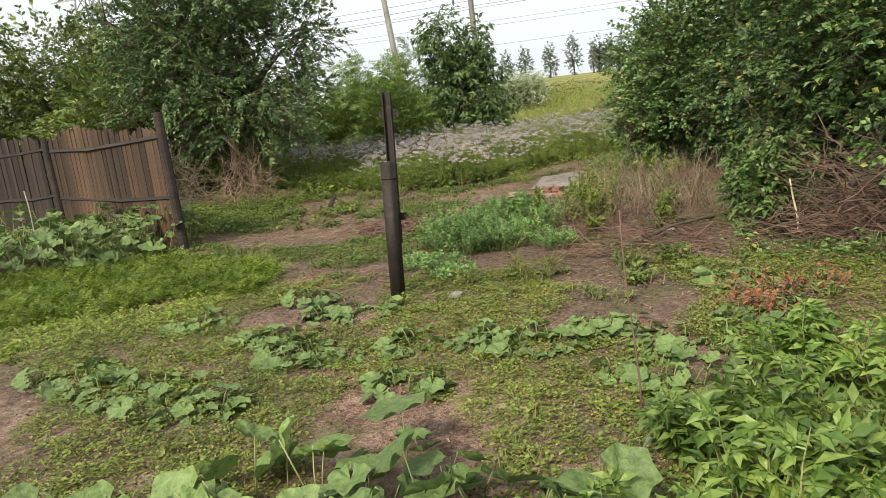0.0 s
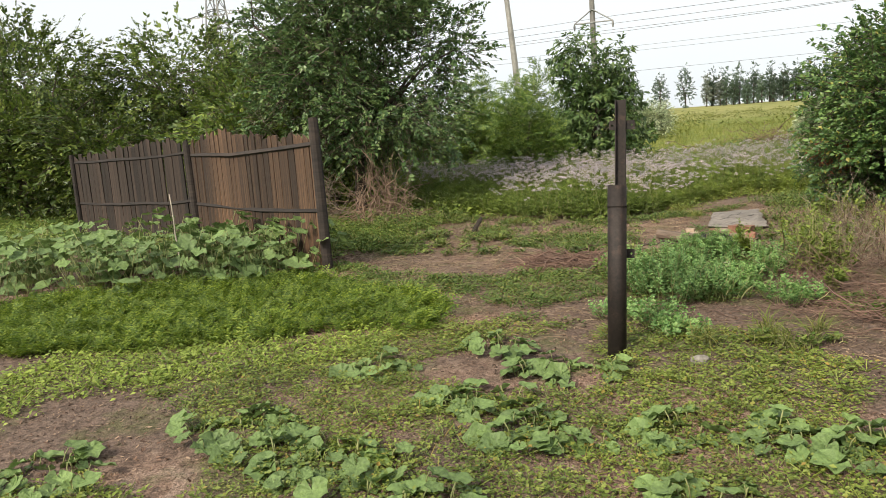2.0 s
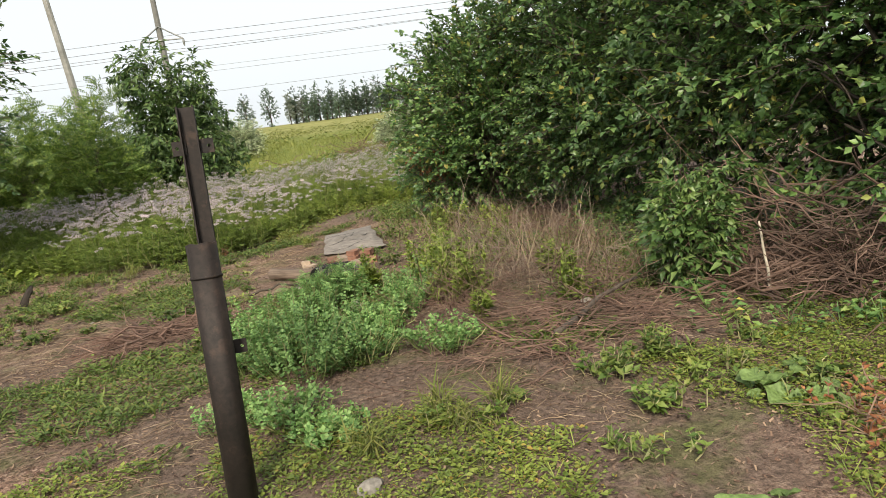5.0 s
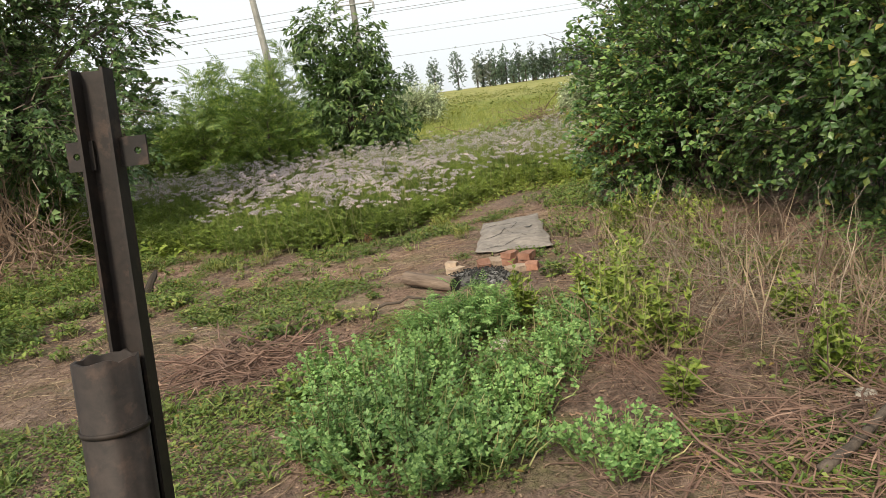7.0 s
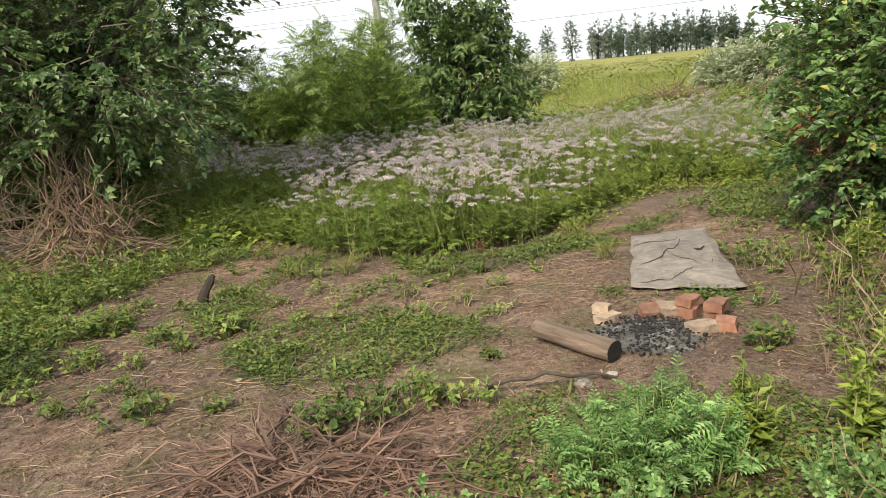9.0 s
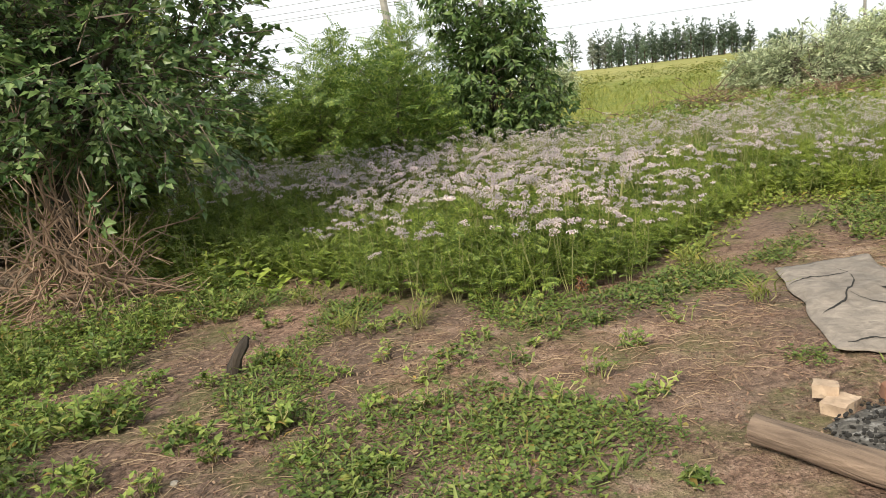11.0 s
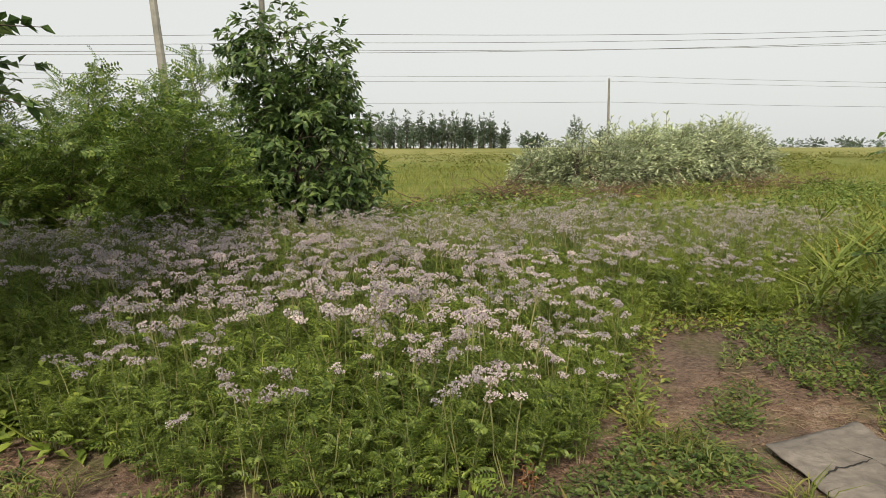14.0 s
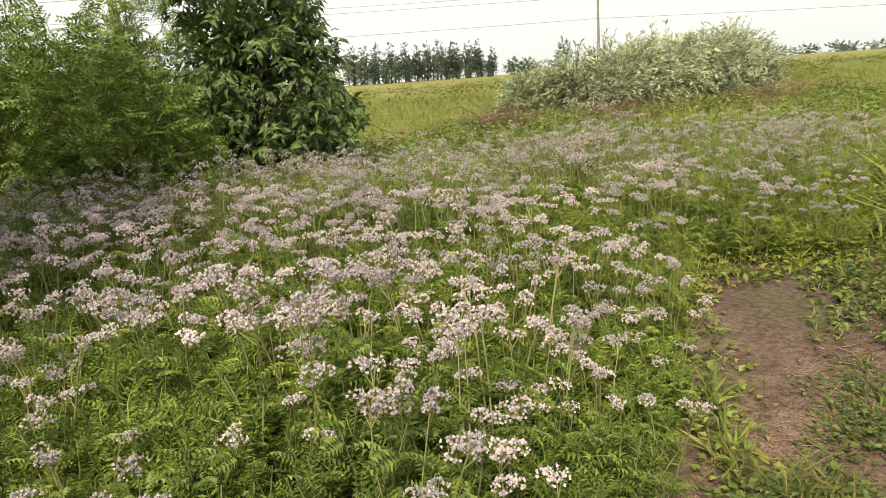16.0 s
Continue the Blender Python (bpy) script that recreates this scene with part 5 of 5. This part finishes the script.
for x, y, r, h in ((2.3, -2.6, 0.35, 0.45), (2.0, -3.0, 0.35, 0.4), (2.7, -2.2, 0.35, 0.45), (2.75, -3.1, 0.4, 0.5), (1.6, -3.2, 0.3, 0.3), (3.2, -2.6, 0.4, 0.5), (2.4, -1.8, 0.3, 0.35), (1.9, -2.4, 0.3, 0.3), (2.2, -3.4, 0.4, 0.4), (3.0, -3.5, 0.4, 0.5), (1.5, -3.6, 0.3, 0.3)):
    leafy_mound("garden_greens", x, y, r, h, 170, hemp, GREENS_LEAF, "leafy bright green garden plant", stems=14)


for x, y, r, h in ((2.3, -0.5, 0.26, 0.16), (2.6, -0.45, 0.25, 0.2), (2.5, -0.8, 0.22, 0.12), (2.9, -0.35, 0.22, 0.16)):
    leafy_mound("withered_weed", x, y, r, h, 120, small, RUST_LEAF, "withered red-brown weed on dry soil", stem=DRY_STEM, stems=16)


# ---- dry brush ----
def twig_mesh(r, mat):
    b = Buf()
    pts = bent((0, 0, 0), (1, 0, 0), rng.uniform(-.06, .12), 6, 0.035)
    V, F = tube(pts, np.array([1.2, 1.1, 0.9, 0.8, 0.6, 0.3]) * r, 4)
    b.add(V, F)
    for _ in range(2):
        k = rng.integers(2, 5)
        V, F = tube(bent(pts[k], pts[k] + (0.22, rng.uniform(-.16, .16), rng.uniform(-.08, .12)), 0.01, 3), np.array([0.7, 0.5, 0.2]) * r, 3)
        b.add(V, F)
    return b.mesh("twig", [mat])


TWIGS = {}


def brush_pile(x, y, rx, ry, h, n, mat, label, length=(0.3, 0.8), thick=0.004, flat=0.3):
    """A heap of crooked twigs, each one a piece of its own."""
    ob = thing("brush_pile", label, "brush", (x, y, float(gz(x, y))))
    key = (mat.name, round(thick, 4))
    if key not in TWIGS:
        TWIGS[key] = [twig_mesh(thick / (0.5 * sum(length)), mat) for _ in range(8)]
    for _ in range(n):
        a, q = rng.uniform(0, 6.28), rng.uniform(0, 1) ** 0.5
        p = Vector((rx * q * np.cos(a), ry * q * np.sin(a), h * rng.uniform(0, 1) * (1 - q * q) + 0.012))
        l = rng.uniform(*length)
        w = rng.uniform(0, 6.28)
        up = max(rng.normal(0, flat), -p.z / l)
        tw = new("twig", TWIGS[key][rng.integers(8)])
        tw.parent = ob
        tw.matrix_basis = look(tuple(p), tuple(p + Vector((np.cos(w), np.sin(w), up)))) @ Matrix.Rotation(radians(90), 4, 'Y') @ Matrix.Rotation(rng.uniform(0, 6.28), 4, 'X') @ Matrix.Diagonal((l, l, l, 1)) @ Matrix.Diagonal((1, *[float(rng.uniform(0.4, 1.25))] * 2, 1))
    return ob


brush_pile(-0.75, 2.95, 0.48, 0.34, 0.1, 210, DRY_STEM, "flat heap of reddish brown cut twigs on the ground", (0.2, 0.6), 0.0042, flat=0.12)
brush_pile(2.0, 2.1, 0.75, 0.9, 0.25, 320, DRY_STEM, "tangle of dry brown stems and fallen twigs", (0.2, 0.6), 0.0019, flat=0.8)
brush_pile(2.05, 1.3, 0.75, 0.5, 0.1, 270, DRY_STEM, "flat litter of dry stems and sticks", (0.15, 0.6), 0.0036, flat=0.12)
brush_pile(1.95, 3.4, 0.55, 0.9, 0.4, 190, GREY_VINE, "thicket of thin upright dead weed stems", (0.25, 0.65), 0.0019, flat=1.3)
brush_pile(2.5, 2.9, 0.5, 0.7, 0.4, 170, GREY_VINE, "thicket of thin upright dead weed stems", (0.25, 0.65), 0.0019, flat=1.3)
brush_pile(1.4, 2.2, 0.4, 0.6, 0.2, 150, DRY_STEM, "loose dead weed stems among green weeds", (0.2, 0.5), 0.0019, flat=0.8)
brush_pile(1.2, 1.0, 0.6, 0.4, 0.05, 90, DRY_STEM, "thin scatter of broken dry twigs on dark soil", (0.15, 0.5), 0.0026, flat=0.08)
brush_pile(3.5, 1.25, 0.5, 0.45, 0.7, 380, DRY_STEM, "heap of dry tangled brown vines under the hedge", (0.25, 0.7), 0.0042, flat=0.5)
brush_pile(3.95, 0.75, 0.45, 0.5, 0.85, 300, DRY_STEM, "tall tangle of dry brown vines against the hedge", (0.25, 0.75), 0.0045, flat=0.5)
brush_pile(4.3, 0.1, 0.4, 0.6, 0.75, 160, DRY_STEM, "tall tangle of dry brown vines against the hedge", (0.25, 0.75), 0.0045, flat=0.5)
brush_pile(2.7, -0.55, 0.4, 0.3, 0.05, 110, STRAW, "scatter of pale dry stalks on the soil", (0.15, 0.45), 0.003, flat=0.1)
brush_pile(-0.55, 2.95, 0.75, 0.3, 0.03, 80, DRY_STEM, "loose twigs trodden into the soil", (0.2, 0.6), 0.0034, flat=0.06)
brush_pile(0.2, 3.5, 0.9, 0.3, 0.02, 90, STRAW, "scatter of dry straw and stalks by the fire pit", (0.1, 0.4), 0.0022, flat=0.06)
brush_pile(2.7, 4.0, 0.6, 1.0, 0.3, 200, DRY_STEM, "dry fallen twigs under the hedge", (0.2, 0.7), 0.002, flat=0.5)
brush_pile(3.3, 6.8, 0.6, 0.9, 0.2, 70, GREY_VINE, "pale dry branches under the hedge", (0.3, 0.8), 0.003, flat=0.3)
brush_pile(-4.75, 6.95, 0.4, 0.28, 1.1, 200, VINE, "curtain of dry tangled vines under the plum tree", (0.5, 1.1), 0.008, flat=2.2)
brush_pile(-6.3, 7.2, 0.7, 0.4, 1.6, 320, GREY_VINE, "dry brown vines climbing under the plum tree", (0.4, 1.1), 0.005, flat=1.2)
for x, y, rx, ry, h, n in ((2.9, 22.5, 0.7, 0.5, 0.7, 200), (7.3, 25.0, 1.4, 0.5, 0.3, 150), (14.6, 27.5, 2.6, 0.8, 0.5, 240), (0.9, 21.5, 1.4, 0.5, 0.15, 90), (4.6, 22.2, 1.6, 0.5, 0.15, 100), (10.4, 24.6, 1.8, 0.5, 0.25, 150), (6.2, 23.4, 1.5, 0.4, 0.2, 120)):
    brush_pile(x, y, rx, ry, h, n, DRY_STEM, "heap of dry brown branches at the field edge", (0.4, 1.2), 0.008, flat=0.4)


# ---- fire pit ----
def log_thing():
    b = Buf()
    L, r, n, k = 0.53, 0.058, 18, 26
    V, F = [], []
    for i in range(n + 1):
        for s in range(k):
            w = 2 * math.pi * s / k
            x = L * (i / n - 0.5)
            rr = r * (1 + 0.1 * noise.noise(Vector((x * 7, math.cos(w) * 1.5, math.sin(w) * 1.5))) + 0.05 * noise.noise(Vector((x * 3, math.cos(w) * 6, math.sin(w) * 6)))) * (0.93 + 0.1 * i / n)
            V.append((x, rr * math.cos(w), rr * math.sin(w)))
    for i in range(n):
        for s in range(k):
            p, q = i * k + s, i * k + (s + 1) % k
            F += [(p, q, p + k), (q, q + k, p + k)]
    b.add(V, F)
    ob = thing("log", "short bark-stripped log lying by the fire pit", "log", (0.26, 4.27, 0.06))
    ob.rotation_euler = (0.4, 0.03, math.atan2(-0.36, 0.42))
    part("bark", b, LOG_WOOD, ob, smooth=True)
    for sg in (-1, 1):
        e = Buf()
        ring = [V[(0 if sg < 0 else n) * k + s] for s in range(k)]
        e.add([(sg * L / 2 + sg * 0.002, 0, 0)] + [(p[0] + sg * 0.002, p[1] * 0.96, p[2] * 0.96) for p in ring], [(0, 1 + s, 1 + (s + 1) % k) if sg > 0 else (0, 1 + (s + 1) % k, 1 + s) for s in range(k)])
        part("cut_end", e, CHAR if sg > 0 else LOG_WOOD, ob, "charred cut end" if sg > 0 else "")


log_thing()
ashb = Buf()
Va, Fa = [(0, 0, 0.03)], []
for ring in range(1, 6):
    for s in range(28):
        w, q = 2 * math.pi * s / 28, ring / 5
        rr = q * (1 + 0.3 * noise.noise(Vector((math.cos(w) * 1.9, math.sin(w) * 1.9, 4))) + 0.12 * noise.noise(Vector((math.cos(w) * 6, math.sin(w) * 6, 2))))
        Va.append((0.3 * rr * math.cos(w), 0.3 * rr * math.sin(w), 0.03 * (1 - q ** 2) + 0.01 * random.random() - 0.014 * (ring == 5)))
for s in range(28):
    Fa.append((0, 1 + s, 1 + (s + 1) % 28))
    for ring in range(4):
        p, q = 1 + ring * 28 + s, 1 + ring * 28 + (s + 1) % 28
        Fa += [(p, p + 28, q), (q, p + 28, q + 28)]
ashb.add(Va, Fa)
ash_bed = tagged(part("ash_bed", ashb, ASH, smooth=True), "bed of grey ash and black charcoal in a fire pit", "ashes")
ash_bed.matrix_basis = Matrix.Translation((0.64, 4.47, 0.0))

cb = Buf()
bm = lump(0.012, 1, 0.5, 1)
coal = (np.array([v.co[:] for v in bm.verts]), np.array([[v.index for v in f.verts] for f in bm.faces]), np.zeros(len(bm.faces), int))
bm.free()
q, a = 0.32 * rng.uniform(0, 1, 700) ** 0.8, rng.uniform(0, 6.28, 700)
cb.stamp(coal, turns(700, None, rng.uniform(-1, 1, 700), rng.uniform(-1, 1, 700), rng.uniform(0.15, 1.1, 700)), np.stack([0.64 + q * np.cos(a), 4.47 + q * np.sin(a), 0.036 - 0.03 * (q / 0.34) ** 2], -1))
tagged(part("charcoal", cb, CHAR), "loose black charcoal pieces in the ash", "charcoal", kind="stuff")


def brick(x, y, z, yaw, tilt, mat, label, l=0.25, w=0.12, h=0.065):
    bm = bmesh.new()
    l, w, h = l * 0.84, w * 0.86, h * 0.82
    box_mesh(bm, (l, w, h), Matrix())
    bmesh.ops.subdivide_edges(bm, edges=bm.edges[:], cuts=3, use_grid_fill=True)
    for v in bm.verts:
        v.co += 0.011 * noise.noise_vector(v.co * 18 + Vector((x * 50, y * 50, 0)))
        corner = abs(v.co.x) > l * 0.4 and abs(v.co.y) > w * 0.35
        if corner:
            v.co *= 0.96
    ob = tagged(part("brick", bm, mat), label, "brick", "fire pit bricks")
    ob.matrix_basis = pose(x, y, z, tilt, 0, yaw)


RED, PALE = "chipped red brick edging the fire pit", "pale sooty brick edging the fire pit"
brick(0.45, 4.74, 0.008, 50, 0, BRICK_PALE, PALE, 0.17)
brick(0.42, 4.82, 0.048, 72, 0, BRICK_PALE, PALE, 0.105, 0.11, 0.06)
brick(0.69, 4.80, 0.022, 12, 18, BRICK_RED, RED, 0.13)
brick(0.80, 4.85, 0.022, -10, 12, BRICK_PALE, PALE, 0.16)
brick(0.93, 4.82, 0.022, 60, 0, BRICK_RED, RED, 0.22)
brick(0.92, 4.83, 0.075, 50, 0, BRICK_RED, RED, 0.15)
brick(1.05, 4.74, 0.022, 70, 0, BRICK_RED, RED, 0.22)
brick(1.06, 4.73, 0.075, 64, 0, BRICK_RED, RED, 0.18)
brick(0.95, 4.52, 0.022, 25, 0, BRICK_PALE, PALE, 0.2)
brick(1.08, 4.56, 0.022, 80, 0, BRICK_RED, RED, 0.16)


# ---- felt sheet ----
def felt_sheet():
    c00, c10, c11, c01 = (np.array(p) for p in ((0.62, 5.3), (1.33, 5.22), (1.37, 7.02), (0.73, 6.85)))
    n = 46
    us = np.linspace(0, 1, n)

    def top(u, v):
        p = c00 * (1 - u) * (1 - v) + c10 * u * (1 - v) + c11 * u * v + c01 * (1 - u) * v
        rim = min(u, v, 1 - u, 1 - v)
        ragged = 0.05 * noise.noise(Vector((u * 5, v * 5, 1))) * max(0, 1 - rim * 9)
        fold = 0.04 * abs(noise.noise(Vector((p[0] * 3.1 + 2, p[1] * 2.2, 5)))) + 0.016 * math.exp(-((v - 0.45 - 0.2 * u) / 0.04) ** 2)
        z = 0.03 + 0.012 * noise.noise(Vector((p[0] * 2.4, p[1] * 2.4, 7))) + fold + 0.006 * noise.noise(Vector((p[0] * 11, p[1] * 11, 3)))
        return p[0] + ragged, p[1] + ragged * 0.6, max(z - 0.02 * max(0, 1 - rim * 12), 0.014)
    V, F = [], []
    for side in (0, 1):
        for v in us:
            for u in us:
                x, y, z = top(u, v)
                V.append((x, y, z - 0.006 * side))
    for side in (0, 1):
        for j in range(n - 1):
            for i in range(n - 1):
                q = side * n * n + j * n + i
                f = [(q, q + 1, q + n + 1), (q, q + n + 1, q + n)]
                F += f if side == 0 else [x[::-1] for x in f]
    rim = [(0, i) for i in range(n)] + [(i, n - 1) for i in range(1, n)] + [(n - 1, i) for i in range(n - 2, -1, -1)] + [(i, 0) for i in range(n - 2, 0, -1)]
    for (j0, i0), (j1, i1) in zip(rim, rim[1:] + rim[:1]):
        p, q = j0 * n + i0, j1 * n + i1
        F += [(p, p + n * n, q), (q, p + n * n, q + n * n)]
    b = Buf()
    b.add(V, F)
    ob = tagged(part("felt_sheet", b, FELT, smooth=True), "cracked grey roofing felt sheet lying on the ground", "felt sheet")
    for path, wide in ((((0.08, 0.33), (0.2, 0.4), (0.33, 0.45), (0.4, 0.53), (0.55, 0.65), (0.6, 0.78), (0.54, 0.88)), 0.017), (((0.4, 0.5), (0.5, 0.45), (0.62, 0.38), (0.72, 0.3)), 0.009),
                       (((0.02, 0.72), (0.2, 0.75), (0.4, 0.765), (0.58, 0.77)), 0.008), (((0.7, 0.56), (0.77, 0.55), (0.83, 0.59)), 0.045), (((0.36, 0.08), (0.48, 0.17), (0.62, 0.25)), 0.009),
                       (((0.86, 0.5), (0.85, 0.4), (0.82, 0.33)), 0.008), (((0.1, 0.06), (0.25, 0.09), (0.36, 0.07)), 0.008)):
        t = np.linspace(0, 1, 26)
        k = np.linspace(0, 1, len(path))
        pu, pv = np.interp(t, k, [p[0] for p in path]), np.interp(t, k, [p[1] for p in path])
        V2, F2 = [], []
        for m in range(26):
            jag = 0.012 * noise.noise(Vector((pu[m] * 23, pv[m] * 23, 2)))
            w = 1.9 * wide * math.sin(math.pi * t[m]) ** 0.5 * (0.6 + 0.9 * abs(noise.noise(Vector((pu[m] * 30, pv[m] * 30, 9)))))
            x, y, z = top(pu[m], pv[m] + jag)
            V2 += [(x, y - w / 2, z + 0.003), (x, y + w / 2, z + 0.004)]
        for m in range(25):
            F2 += [(2 * m, 2 * m + 2, 2 * m + 3), (2 * m, 2 * m + 3, 2 * m + 1)]
        tb = Buf()
        tb.add(V2, F2)
        part("tear", tb, CHAR, ob, "dark open tear in the felt")


felt_sheet()

# ---- loose bits ----
sb = Buf()
V, F = tube([(0, 0, -0.1), (0.0, 0.0, 0.04), (0.02, 0.0, 0.12), (0.055, 0.02, 0.2), (0.075, 0.05, 0.25)], [0.05, 0.05, 0.042, 0.04, 0.018], 9)
V += np.array([noise.noise_vector(Vector(v * 30)) for v in V]) * 0.02
sb.add(V, F)
stump = tagged(part("stump", sb, BLACK_STUMP), "short blackened broken post stump in the soil", "stump")
stump.matrix_basis = Matrix.Translation((-2.52, 5.35, 0)) @ Matrix.Rotation(radians(14), 4, 'Y') @ Matrix.Diagonal((0.72, 0.72, 0.86, 1))


def stone(x, y, r, mat, label, flat=0.6):
    ob = tagged(part("stone", lump(r, x * 7 + y, flat), mat, smooth=False), label, "stone", "loose stones")
    ob.matrix_basis = pose(x, y, float(gz(x, y)) + r * flat * 0.45, 0, 0, x * 400)


for x, y, r in ((0.48, -0.1, 0.05), (0.74, 2.8, 0.06), (0.44, 3.93, 0.028), (-1.5, 3.9, 0.02), (-2.2, 4.2, 0.018), (2.2, 1.72, 0.05), (0.3, 3.85, 0.04)):
    stone(x, y, r, STONE, "small pale stone on the soil")


def stick(a3, b3, r, mat, label, name="stick", sag=0.02, wob=0.004):
    b = Buf()
    V, F = tube(bent(a3, b3, sag, 7, wob), np.linspace(r, r * 0.55, 7), 7)
    b.add(V, F)
    tagged(part(name, b, mat, smooth=True), label, "stick")


stick((-0.15, 3.75, 0.02), (0.46, 3.84, 0.03), 0.012, BARK, "crooked dry branch lying on the soil", "branch", 0.03, 0.02)
stick((3.16, 1.08, 0.0), (3.08, 1.06, 0.5), 0.011, WHITE_STICK, "pale peeled stick standing in dry vines")
stick((1.75, 1.15, 0.03), (2.6, 1.75, 0.1), 0.02, BARK, "thick dry branch lying among twigs", "branch", 0.02, 0.02)
stick((-5.0, 2.1, 0), (-5.05, 2.12, 0.95), 0.012, WHITE_STICK, "thin garden stake among squash leaves", "garden_stake")

stick((1.66, -2.15, 0), (1.62, -2.1, 0.9), 0.005, DRY_STEM, "single tall dry weed stalk", "dry_stalk", 0.0)

# ---- field grass ----
FIELD = [(-9, 16.5), (1.5, 17.5), (5, 18.5), (10, 17), (30, 16), (46, 48), (-12, 48)]
blades = [tuft(9, 0.42, 0.016, 1.0, (0.9, 1.5)), tuft(7, 0.55, 0.014, 1.0, (1.0, 1.5)), tuft(8, 0.3, 0.02, 1.2, (0.7, 1.4))]
field_of("field_grass", scatter(FIELD, 6000), blades, [GRASS_BLADE], (0.6, 1.3), "tall yellow-green meadow grass in the open field", "grass")
NEAR_FIELD = [(-1, 16.2), (5, 17.2), (14, 19), (24, 22), (30, 30), (6, 27), (-1, 21)]
field_of("field_weeds", thinned(scatter(NEAR_FIELD, 1500, 0.3), 0.35, -0.1, 41), low_weeds, [WEED_LEAF], (1.5, 4.0), "dark green broad weeds at the edge of the field", "weeds")
MID_FIELD = [(-8, 24), (6, 30), (20, 38), (60, 46), (70, 95), (-20, 95)]
field_of("field_weeds", thinned(scatter(MID_FIELD, 1600), 0.12, -0.05, 42), low_weeds, [GRASS_BLADE], (2.5, 8.0), "rough yellow-green weed clumps across the field", "weeds")
